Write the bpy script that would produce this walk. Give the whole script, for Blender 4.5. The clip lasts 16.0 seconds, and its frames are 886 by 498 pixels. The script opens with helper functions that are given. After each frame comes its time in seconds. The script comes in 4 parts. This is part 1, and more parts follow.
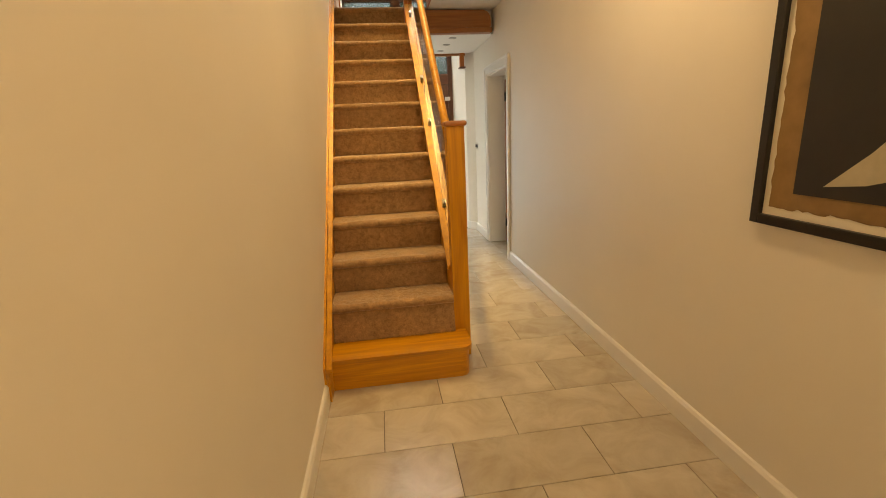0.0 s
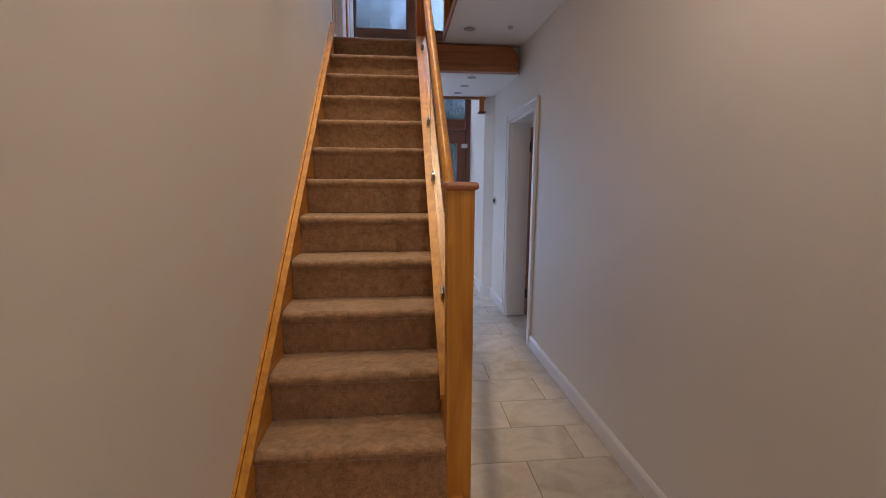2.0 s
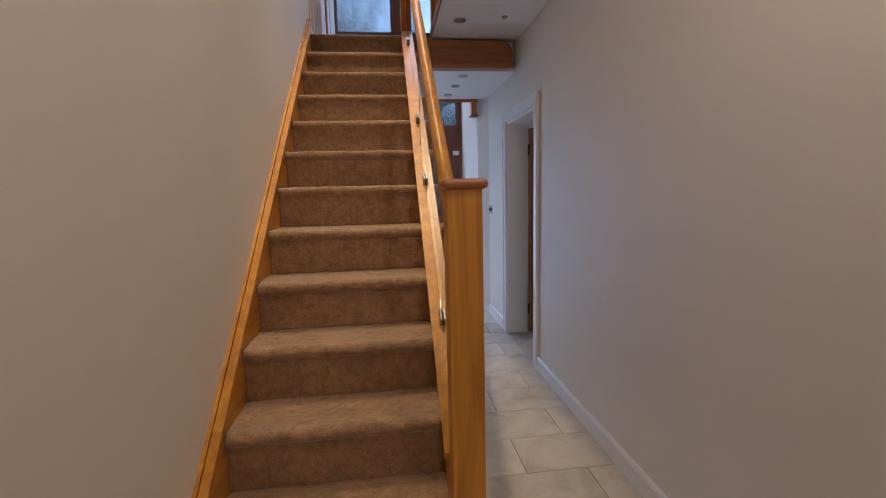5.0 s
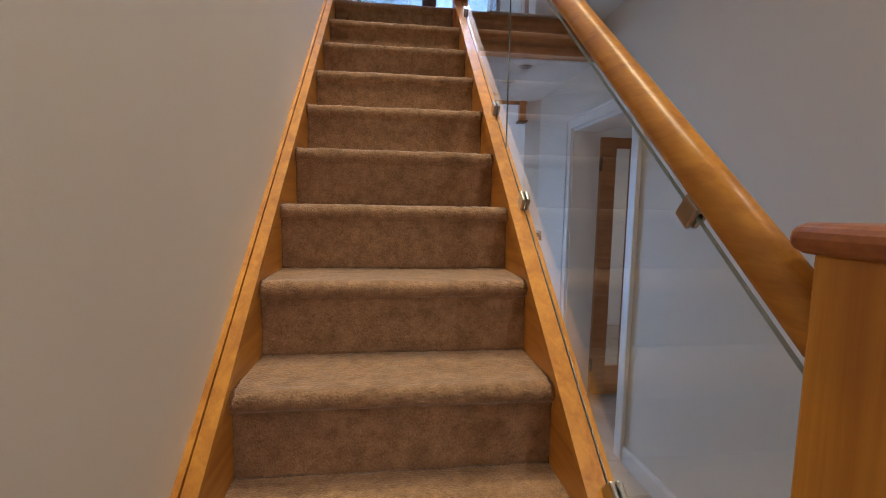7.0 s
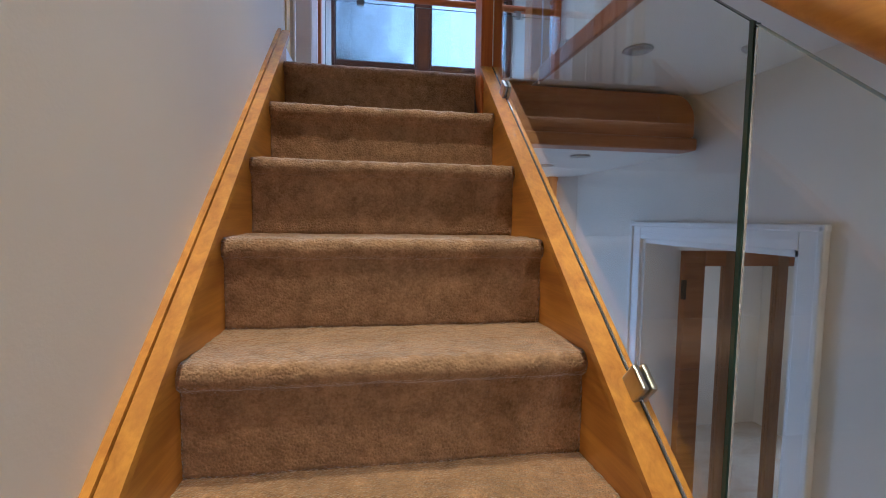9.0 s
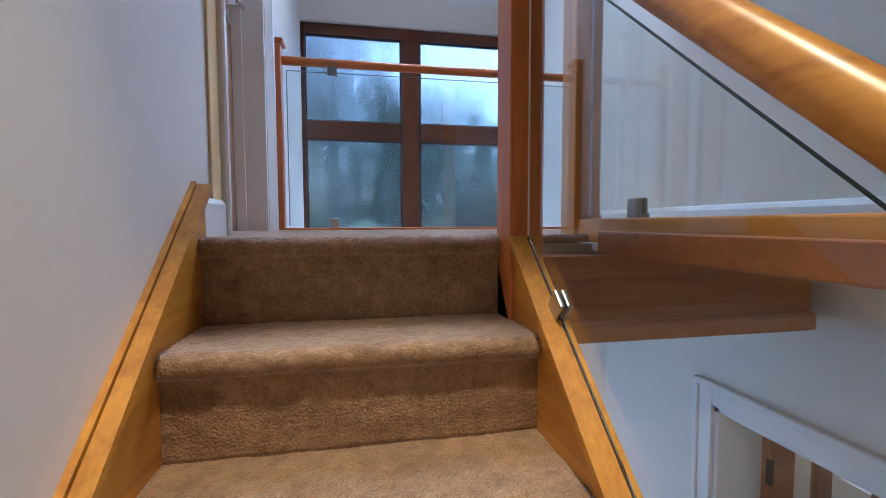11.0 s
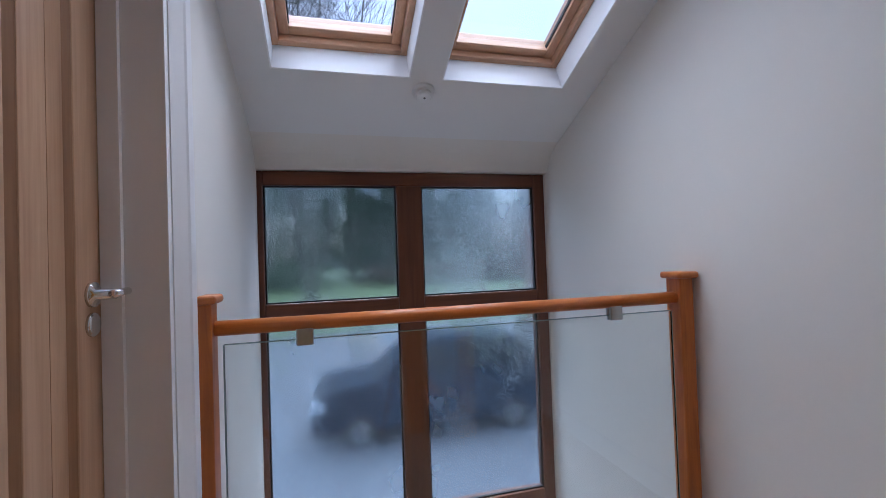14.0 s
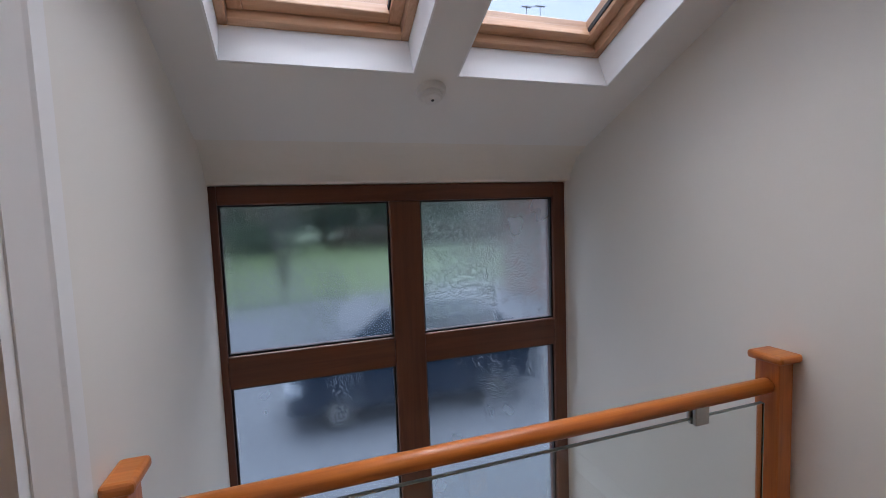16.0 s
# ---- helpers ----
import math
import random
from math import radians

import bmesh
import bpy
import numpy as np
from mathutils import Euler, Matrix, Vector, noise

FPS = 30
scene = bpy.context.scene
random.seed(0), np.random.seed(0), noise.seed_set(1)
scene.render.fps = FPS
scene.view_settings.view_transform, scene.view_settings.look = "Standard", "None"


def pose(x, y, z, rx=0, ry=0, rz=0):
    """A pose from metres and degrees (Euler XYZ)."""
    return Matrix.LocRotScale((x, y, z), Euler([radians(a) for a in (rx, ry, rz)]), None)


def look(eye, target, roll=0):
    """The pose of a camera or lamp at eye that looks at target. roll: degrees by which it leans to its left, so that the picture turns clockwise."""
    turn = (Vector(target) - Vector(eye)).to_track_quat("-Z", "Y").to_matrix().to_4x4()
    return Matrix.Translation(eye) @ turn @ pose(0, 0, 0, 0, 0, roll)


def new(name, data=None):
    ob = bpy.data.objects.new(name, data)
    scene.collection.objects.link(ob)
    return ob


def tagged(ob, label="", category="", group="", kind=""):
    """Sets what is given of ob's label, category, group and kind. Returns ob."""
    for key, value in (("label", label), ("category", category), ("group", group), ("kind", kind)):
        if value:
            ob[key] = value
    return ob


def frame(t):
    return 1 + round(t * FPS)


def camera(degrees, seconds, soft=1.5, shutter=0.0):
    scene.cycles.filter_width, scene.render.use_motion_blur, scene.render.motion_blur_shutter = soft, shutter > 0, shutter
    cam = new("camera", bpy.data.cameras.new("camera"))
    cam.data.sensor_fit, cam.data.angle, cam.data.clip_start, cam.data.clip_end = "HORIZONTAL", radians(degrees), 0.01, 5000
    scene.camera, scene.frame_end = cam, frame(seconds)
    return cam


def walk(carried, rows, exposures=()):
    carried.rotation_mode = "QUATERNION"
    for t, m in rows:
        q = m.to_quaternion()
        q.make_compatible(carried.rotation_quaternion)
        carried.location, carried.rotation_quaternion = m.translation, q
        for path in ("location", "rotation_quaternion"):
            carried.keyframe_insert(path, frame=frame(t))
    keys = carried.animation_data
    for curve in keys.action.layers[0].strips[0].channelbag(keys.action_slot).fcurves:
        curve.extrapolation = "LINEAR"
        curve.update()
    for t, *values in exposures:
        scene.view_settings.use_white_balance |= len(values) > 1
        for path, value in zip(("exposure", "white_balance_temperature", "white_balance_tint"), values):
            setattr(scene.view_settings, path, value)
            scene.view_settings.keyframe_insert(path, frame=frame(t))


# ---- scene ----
cam = camera(90.6, 16.0, 0.9)

PATH = [
    (0, (0.397, -2.29, 1.394), (0.645, -0.371, 0.888), -2.7),
    (0.5, (0.492, -2.094, 1.428), (0.674, -0.154, 0.976), -0.3),
    (1, (0.562, -1.866, 1.443), (0.735, 0.083, 1.028), 0.8),
    (1.5, (0.615, -1.627, 1.486), (0.751, 0.335, 1.12), 0.7),
    (2, (0.603, -1.356, 1.477), (0.796, 0.609, 1.16), 0.2),
    (2.5, (0.629, -1.112, 1.497), (0.836, 0.857, 1.219), 0.5),
    (3, (0.622, -0.964, 1.492), (0.822, 1.009, 1.231), 0.2),
    (5.5, (0.617, -0.975, 1.426), (0.852, 0.993, 1.164), -1.6),
    (6, (0.536, -0.779, 1.436), (0.772, 1.189, 1.171), -0.3),
    (6.5, (0.417, -0.432, 1.461), (0.655, 1.538, 1.209), -0.2),
    (7, (0.384, -0.016, 1.475), (0.62, 1.96, 1.276), 1.0),
    (7.5, (0.331, 0.404, 1.572), (0.553, 2.385, 1.407), 1.2),
    (8, (0.342, 0.709, 1.774), (0.616, 2.685, 1.63), 1.6),
    (8.5, (0.34, 0.937, 1.96), (0.617, 2.913, 1.823), 1.1),
    (9, (0.362, 1.134, 2.149), (0.677, 3.104, 2.01), 0.8),
    (9.5, (0.409, 1.269, 2.336), (0.737, 3.238, 2.216), 1.0),
    (10, (0.401, 1.407, 2.457), (0.749, 3.373, 2.337), 0.5),
    (10.2, (0.394, 1.484, 2.52), (0.753, 3.448, 2.404), 0.2),
    (12.5, (0.418, 2.264, 3.201), (0.807, 4.219, 3.056), -0.5),
    (13, (0.4, 2.431, 3.364), (0.856, 4.37, 3.188), -1.3),
    (13.5, (0.400, 2.591, 3.539), (0.892, 4.521, 3.349), -1.3),
    (14, (0.351, 2.73, 3.737), (0.857, 4.664, 3.775), -2.0),
    (14.5, (0.336, 2.831, 3.87), (0.874, 4.749, 4.044), -2.3),
    (15, (0.366, 2.928, 4.043), (0.923, 4.827, 4.335), -2.2),
    (15.5, (0.348, 3.058, 4.039), (0.956, 4.947, 4.296), -2.1),
    (16, (0.339, 3.209, 4.076), (0.955, 5.106, 3.921), -2.1),
]
walk(cam, [(t, look(eye, target, roll)) for t, eye, target, roll in PATH],
     exposures=[(0, 2.72, 8000, 6), (0.5, 2.08, 7700, 10), (1, 1.96, 6300, 19), (2.5, 1.90, 5000, 20), (5.5, 2.0, 4900, 17), (7, 2.12, 4700, 13), (8, 2.15, 4550, 11), (9.5, 2.17, 4350, 11), (10.2, 2.28, 4350, 11),
                (12.5, 2.34, 4750, 14), (13.5, 2.20, 4850, 15), (14.3, 1.45, 5150, 14), (15, 1.2, 5400, 15), (16, 1.5, 5650, 15)])

# ---- light ----
world = bpy.data.worlds.new("sky")
scene.world = world
world.use_nodes = True
wn = world.node_tree.nodes
sky = wn.new("ShaderNodeTexSky")
sky.sky_type, sky.sun_disc = "NISHITA", False
sky.sun_elevation, sky.sun_rotation = radians(74), radians(6)
sky.air_density, sky.dust_density, sky.ozone_density = 1.5, 3.0, 1.5
soft_sky = wn.new("ShaderNodeHueSaturation")
soft_sky.inputs["Saturation"].default_value = 0.68
world.node_tree.links.new(sky.outputs[0], soft_sky.inputs["Color"])
world.node_tree.links.new(soft_sky.outputs[0], wn["Background"].inputs[0])
wn["Background"].inputs[1].default_value = 0.068
sun_data = bpy.data.lights.new("sun", "SUN")
sun_data.energy, sun_data.angle, sun_data.color = 2.0, radians(70), (1.0, 0.98, 0.95)
sun = new("sun", sun_data)
sun.matrix_world = look((0, 0, 30), (-0.5, -5, 12))

# warm spot lamps without fittings: assumed over hall and stairs, added to brighten the side room
for lx, ly, lz, power, cone, edge_soft in ((1.10, -3.05, 2.63, 6.0, 178, 0.15), (1.18, -0.40, 2.63, 4.8, 178, 0.15),
                                           (0.42, 0.35, 4.40, 15, 48, 0.6), (0.42, 1.30, 4.85, 32, 46, 0.6), (0.40, 1.98, 5.25, 60, 40, 0.6),
                                           (3.10, 3.60, 2.42, 7, 165, 0.6)):
    ld = bpy.data.lights.new("assumed_warm_spot", "SPOT")
    ld.energy, ld.color, ld.spot_size, ld.spot_blend, ld.shadow_soft_size = power, (1.0, 0.69, 0.30) if lz > 4 else (1.0, 0.70, 0.40), radians(cone), edge_soft, 0.05
    lo = new("assumed_warm_spot", ld)
    lo.location = (lx, ly, lz)

# area lamp added inside the lower glazing beside the front door, standing in for daylight in the passage
day = bpy.data.lights.new("daylight_fill_lamp", "AREA")
day.shape, day.size, day.size_y, day.energy, day.color, day.spread = "RECTANGLE", 0.60, 2.05, 1.2, (0.70, 0.82, 1.0), radians(80)
new("daylight_fill_lamp", day).matrix_world = look((0.345, 5.15, 1.10), (0.75, 2.0, 0.9))

# ---- materials ----
def mat(name, rough=0.5, metal=0.0):
    m = bpy.data.materials.new(name)
    m.use_nodes = True
    b = m.node_tree.nodes["Principled BSDF"]
    b.inputs["Roughness"].default_value, b.inputs["Metallic"].default_value = rough, metal
    return m, m.node_tree.nodes, m.node_tree.links, b


def ramp(nodes, links, src, stops):
    r = nodes.new("ShaderNodeValToRGB")
    while len(r.color_ramp.elements) < len(stops):
        r.color_ramp.elements.new(0.5)
    for e, (p, c) in zip(r.color_ramp.elements, stops):
        e.position, e.color = p, (*c, 1)
    links.new(src, r.inputs[0])
    return r.outputs[0]


def coords(nodes, links, scale=(1, 1, 1)):
    c = nodes.new("ShaderNodeTexCoord")
    mp = nodes.new("ShaderNodeMapping")
    mp.inputs["Scale"].default_value = scale
    links.new(c.outputs["Object"], mp.inputs[0])
    return mp.outputs[0]


def tex(nodes, links, vec, scale, detail=4.0, rough=0.55, distort=0.0):
    n = nodes.new("ShaderNodeTexNoise")
    n.inputs["Scale"].default_value, n.inputs["Detail"].default_value = scale, detail
    n.inputs["Roughness"].default_value, n.inputs["Distortion"].default_value = rough, distort
    links.new(vec, n.inputs["Vector"])
    return n.outputs[0]


def bump(nodes, links, b, height, strength, distance):
    n = nodes.new("ShaderNodeBump")
    n.inputs["Strength"].default_value, n.inputs["Distance"].default_value = strength, distance
    links.new(height, n.inputs["Height"])
    links.new(n.outputs[0], b.inputs["Normal"])


def paint(name, base, vary=0.04, rough=0.6, relief=0.15):
    m, n, l, b = mat(name, rough)
    v = coords(n, l)
    big = tex(n, l, v, 1.3, 3)
    c = ramp(n, l, big, [(0.3, tuple(x * (1 - vary) for x in base)), (0.7, base)])
    l.new(c, b.inputs["Base Color"])
    bump(n, l, b, tex(n, l, v, 160, 3), relief, 0.0015)
    return m


def wood(name, dark, light, rough=0.38, axis=2, scale=1.0, coat=0.2):
    """Varnished timber whose grain runs along one of the object's axes."""
    m, n, l, b = mat(name, rough)
    s = [28.0 * scale] * 3
    s[axis] = 1.6 * scale
    v = coords(n, l, s)
    g = tex(n, l, v, 1.0, 6, 0.6, 0.6)
    s2 = [160.0] * 3
    s2[axis] = 3.0
    fine = tex(n, l, coords(n, l, s2), 1.0, 2)
    mx = n.new("ShaderNodeMath")
    mx.operation, mx.inputs[1].default_value = "MULTIPLY_ADD", 0.25
    l.new(fine, mx.inputs[0])
    l.new(g, mx.inputs[2])
    info = n.new("ShaderNodeObjectInfo")
    c = ramp(n, l, mx.outputs[0], [(0.38, dark), (0.78, light)])
    hs = n.new("ShaderNodeHueSaturation")
    rr = n.new("ShaderNodeMapRange")
    rr.inputs[3].default_value, rr.inputs[4].default_value = 0.88, 1.1
    l.new(info.outputs["Random"], rr.inputs[0])
    l.new(rr.outputs[0], hs.inputs["Value"])
    l.new(c, hs.inputs["Color"])
    l.new(hs.outputs[0], b.inputs["Base Color"])
    b.inputs["Coat Weight"].default_value, b.inputs["Coat Roughness"].default_value = coat, 0.3
    bump(n, l, b, fine, 0.12, 0.001)
    return m


def carpet_material(name, dark, light):
    m, n, l, b = mat(name, 0.95)
    v = coords(n, l)
    tuft = tex(n, l, v, 150, 2, 0.6)
    patch = tex(n, l, v, 15, 8, 0.75)
    mid = tex(n, l, v, 34, 4, 0.6)
    mixed = n.new("ShaderNodeMix")
    mixed.data_type = "RGBA"
    cell = n.new("ShaderNodeTexVoronoi")
    cell.inputs["Scale"].default_value = 185
    l.new(v, cell.inputs["Vector"])
    speck = n.new("ShaderNodeMath")
    speck.operation, speck.inputs[1].default_value = "SUBTRACT", 0.0
    l.new(tuft, speck.inputs[0])
    sep = n.new("ShaderNodeSeparateColor")
    l.new(cell.outputs["Color"], sep.inputs[0])
    blend = n.new("ShaderNodeMath")
    blend.operation, blend.inputs[1].default_value = "MULTIPLY_ADD", 0.3
    l.new(sep.outputs[0], blend.inputs[0])
    l.new(speck.outputs[0], blend.inputs[2])
    c1 = ramp(n, l, blend.outputs[0], [(0.32, dark), (0.98, light)])
    c2 = ramp(n, l, mid, [(0.15, tuple(x * 0.9 for x in dark)), (0.5, tuple((x + y) / 2 for x, y in zip(dark, light))), (0.88, light)])
    mixed.inputs[0].default_value = 0.6
    l.new(c1, mixed.inputs[6])
    l.new(c2, mixed.inputs[7])
    hs = n.new("ShaderNodeHueSaturation")
    rr = n.new("ShaderNodeMapRange")
    rr.inputs[1].default_value, rr.inputs[2].default_value = 0.3, 0.7
    rr.inputs[3].default_value, rr.inputs[4].default_value = 0.64, 1.22
    l.new(patch, rr.inputs[0])
    l.new(rr.outputs[0], hs.inputs["Value"])
    l.new(mixed.outputs[2], hs.inputs["Color"])
    l.new(hs.outputs[0], b.inputs["Base Color"])
    b.inputs["Sheen Weight"].default_value, b.inputs["Sheen Roughness"].default_value = 0.6, 0.4
    h = n.new("ShaderNodeMath")
    h.operation, h.inputs[1].default_value = "MULTIPLY_ADD", 0.8
    l.new(tuft, h.inputs[0])
    fleck = n.new("ShaderNodeMath")
    fleck.operation, fleck.inputs[1].default_value = "MULTIPLY_ADD", -0.75
    l.new(cell.outputs["Distance"], fleck.inputs[0])
    l.new(h.outputs[0], fleck.inputs[2])
    l.new(mid, h.inputs[2])
    bump(n, l, b, fleck.outputs[0], 0.65, 0.005)
    return m


def plain(name, base, rough=0.5, metal=0.0, vary=0.1, scale=30):
    m, n, l, b = mat(name, rough, metal)
    c = ramp(n, l, tex(n, l, coords(n, l), scale, 4), [(0.3, tuple(x * (1 - vary) for x in base)), (0.7, base)])
    l.new(c, b.inputs["Base Color"])
    return m


def clear_glass(name, tint=(0.93, 0.97, 0.96), rough=0.0):
    m, n, l, b = mat(name, rough)
    b.inputs["Base Color"].default_value = (*tint, 1)
    b.inputs["Transmission Weight"].default_value, b.inputs["IOR"].default_value = 1.0, 1.5
    return m


def misted_glass(name, fog_least=0.002, fog_most=0.013, more=0.0):
    """A pane beaded and fogged with condensation: fog in patches, clear runs and drops."""
    m, n, l, b = mat(name, 0.25)
    b.inputs["Base Color"].default_value = (0.86, 0.94, 1.0, 1)
    b.inputs["Transmission Weight"].default_value, b.inputs["IOR"].default_value = 1.0, 1.12
    big = tex(n, l, coords(n, l, (1.4, 1, 0.9)), 1.3, 4, 0.6)
    r = n.new("ShaderNodeMapRange")
    r.inputs[1].default_value, r.inputs[2].default_value = 0.3, 0.7
    r.inputs[3].default_value, r.inputs[4].default_value = 0.17, 0.30
    l.new(big, r.inputs[0])
    l.new(r.outputs[0], b.inputs["Roughness"])
    heights = []
    for grain, stretch, lo_, hi_, seed in ((170, 0.75, 0.46, 0.66, 1.7), (85, 0.7, 0.60, 0.76, 3.1)):
        drops = n.new("ShaderNodeTexVoronoi")
        drops.inputs["Scale"].default_value = 1.0
        l.new(coords(n, l, (grain, 1, grain * stretch)), drops.inputs["Vector"])
        bead = n.new("ShaderNodeMapRange")
        bead.inputs[1].default_value, bead.inputs[2].default_value = 0.42, 0.12
        l.new(drops.outputs["Distance"], bead.inputs[0])
        amount = n.new("ShaderNodeMapRange")
        amount.inputs[1].default_value, amount.inputs[2].default_value = lo_ - more, hi_ - more
        l.new(tex(n, l, coords(n, l, (seed * 1.6, 1, seed)), 1.4, 5, 0.6), amount.inputs[0])
        hm = n.new("ShaderNodeMath")
        hm.operation = "MULTIPLY"
        l.new(bead.outputs[0], hm.inputs[0])
        l.new(amount.outputs[0], hm.inputs[1])
        heights.append(hm.outputs[0])
    both = n.new("ShaderNodeMath")
    both.operation = "ADD"
    l.new(heights[0], both.inputs[0])
    l.new(heights[1], both.inputs[1])
    bump(n, l, b, both.outputs[0], 1.0, 0.005)
    haze = n.new("ShaderNodeBsdfTranslucent")
    haze.inputs[0].default_value = (0.8, 0.9, 1.0, 1)
    fog = n.new("ShaderNodeMapRange")
    fog.inputs[1].default_value, fog.inputs[2].default_value = 0.3, 0.7
    fog.inputs[3].default_value, fog.inputs[4].default_value = fog_least, fog_most
    l.new(big, fog.inputs[0])
    mix = n.new("ShaderNodeMixShader")
    l.new(fog.outputs[0], mix.inputs[0])
    l.new(b.outputs[0], mix.inputs[1])
    l.new(haze.outputs[0], mix.inputs[2])
    l.new(mix.outputs[0], n["Material Output"].inputs[0])
    return m


WALL = paint("cream_wall_paint", (0.80, 0.76, 0.685))
WALL_TRIM = paint("white_gloss_paint", (0.82, 0.80, 0.77), 0.02, 0.3, 0.05)
CEIL = paint("white_ceiling_paint", (0.82, 0.81, 0.78), 0.02, 0.7)
# cream wall with the warm light on its corner put into the colour
WARM_LIT_CREAM = paint("warm_lit_cream_paint", (0.82, 0.60, 0.27), 0.04, 0.45, 0.08)
OAK_Z = wood("varnished_oak_upright", (0.40, 0.148, 0.007), (0.67, 0.318, 0.018), axis=2)
OAK_Y = wood("varnished_oak_lengthwise", (0.40, 0.148, 0.007), (0.67, 0.318, 0.018), axis=1)
OAK_X = wood("varnished_oak_crosswise", (0.40, 0.148, 0.007), (0.67, 0.318, 0.018), axis=0)
# the stair oak again, with the landing's redder colour cast put into it
RED_OAK_Z = wood("reddish_oak_upright", (0.37, 0.090, 0.010), (0.60, 0.19, 0.025), axis=2)
RED_OAK_X = wood("reddish_oak_crosswise", (0.37, 0.090, 0.010), (0.60, 0.19, 0.025), axis=0)
DARK_Z = wood("dark_stained_timber_upright", (0.085, 0.024, 0.009), (0.16, 0.052, 0.02), 0.5, 2)
DARK_X = wood("dark_stained_timber_crosswise", (0.085, 0.024, 0.009), (0.16, 0.052, 0.02), 0.5, 0)
BEAM = wood("brown_oak_fascia", (0.26, 0.085, 0.022), (0.42, 0.16, 0.045), 0.4, 0)
DOOR_OAK = wood("pale_oak_door", (0.38, 0.205, 0.10), (0.56, 0.35, 0.20), 0.4, 2, 0.8, 0.15)
# darker copy of the door oak: the grooves' shade put into its colour
DOOR_GROOVE = wood("shaded_door_oak", (0.25, 0.12, 0.05), (0.38, 0.2, 0.09), 0.4, 2, 1.0, 0.15)
PINE = wood("lacquered_pine_upright", (0.50, 0.27, 0.14), (0.70, 0.44, 0.27), 0.35, 1)
PINE_X = wood("lacquered_pine_crosswise", (0.50, 0.27, 0.14), (0.70, 0.44, 0.27), 0.35, 0)
CARPET = carpet_material("beige_twist_carpet", (0.150, 0.076, 0.034), (0.60, 0.385, 0.205))
STEEL = plain("brushed_steel", (0.46, 0.45, 0.43), 0.3, 1.0, 0.1, 80)
CHROME = plain("polished_chrome", (0.75, 0.75, 0.74), 0.1, 1.0, 0.05, 10)
BLACK = plain("black_lacquer", (0.012, 0.011, 0.010), 0.35, 0.0, 0.3)
RUBBER = plain("black_rubber", (0.02, 0.02, 0.02), 0.7)
WHITE_PLASTIC = plain("white_plastic", (0.78, 0.77, 0.74), 0.4, 0.0, 0.04)
GLASS = clear_glass("clear_toughened_glass")
GLASS_EDGE = plain("green_glass_edge", (0.04, 0.075, 0.062), 0.12)
# opaque cream strip: the bright edge light of the glass painted on
GLASS_LIT_END = plain("edge_lit_glass_end", (0.86, 0.80, 0.66), 0.15)
PANE = clear_glass("clear_window_glass", (0.97, 0.98, 0.98))
MIST = misted_glass("condensation_misted_glass")
MIST_HEAVY = misted_glass("heavily_beaded_misted_glass", 0.025, 0.08, 0.07)
# lighter copy of the glass edge, for edges that catch the light
GLASS_PALE = plain("pale_green_glass_edge", (0.40, 0.50, 0.47), 0.15)
GROUT = plain("dark_grout", (0.16, 0.14, 0.12), 0.9)


def tile_material():
    m, n, l, b = mat("cream_stone_tile", 0.2)
    v = coords(n, l)
    info = n.new("ShaderNodeObjectInfo")
    add = n.new("ShaderNodeVectorMath")
    add.operation = "ADD"
    sc = n.new("ShaderNodeMath")
    sc.operation, sc.inputs[1].default_value = "MULTIPLY", 40.0
    l.new(info.outputs["Random"], sc.inputs[0])
    l.new(v, add.inputs[0])
    l.new(sc.outputs[0], add.inputs[1])
    cloud = tex(n, l, add.outputs[0], 4.5, 5, 0.6, 0.8)
    c = ramp(n, l, cloud, [(0.3, (0.42, 0.36, 0.29)), (0.55, (0.53, 0.48, 0.41)), (0.75, (0.60, 0.55, 0.48))])
    hs = n.new("ShaderNodeHueSaturation")
    rr = n.new("ShaderNodeMapRange")
    rr.inputs[3].default_value, rr.inputs[4].default_value = 0.9, 1.06
    l.new(info.outputs["Random"], rr.inputs[0])
    l.new(rr.outputs[0], hs.inputs["Value"])
    l.new(c, hs.inputs["Color"])
    l.new(hs.outputs[0], b.inputs["Base Color"])
    bump(n, l, b, tex(n, l, v, 14, 4), 0.12, 0.004)
    return m


TILE = tile_material()


# ---- builders ----
def obj(name, bm, material, smooth=False):
    me = bpy.data.meshes.new(name)
    bmesh.ops.recalc_face_normals(bm, faces=bm.faces)
    bm.to_mesh(me)
    bm.free()
    me.materials.append(material)
    if smooth:
        for p in me.polygons:
            p.use_smooth = True
    return new(name, me)


def part(name, bm, material, parent, label="", smooth=False):
    ob = obj(name, bm, material, smooth)
    ob.parent = parent
    if label:
        ob["label"] = label
    return ob


def empty(name, label, category, group=""):
    return tagged(new(name), label, category, group)


def structure(name, bm, material, label, category):
    return tagged(obj(name, bm, material), label, category, kind="structure")


def add_box(bm, x0, x1, y0, y1, z0, z1, bevel=0.0, seg=2):
    vs = [bm.verts.new((x, y, z)) for x in (x0, x1) for y in (y0, y1) for z in (z0, z1)]
    for f in ((0, 1, 3, 2), (4, 6, 7, 5), (0, 4, 5, 1), (2, 3, 7, 6), (0, 2, 6, 4), (1, 5, 7, 3)):
        bm.faces.new([vs[i] for i in f])
    if bevel:
        es = {e for v in vs for e in v.link_edges}
        bmesh.ops.bevel(bm, geom=list(es), offset=bevel, segments=seg, affect="EDGES", profile=0.5)


def box(x0, x1, y0, y1, z0, z1, bevel=0.0, seg=2):
    bm = bmesh.new()
    add_box(bm, x0, x1, y0, y1, z0, z1, bevel, seg)
    return bm


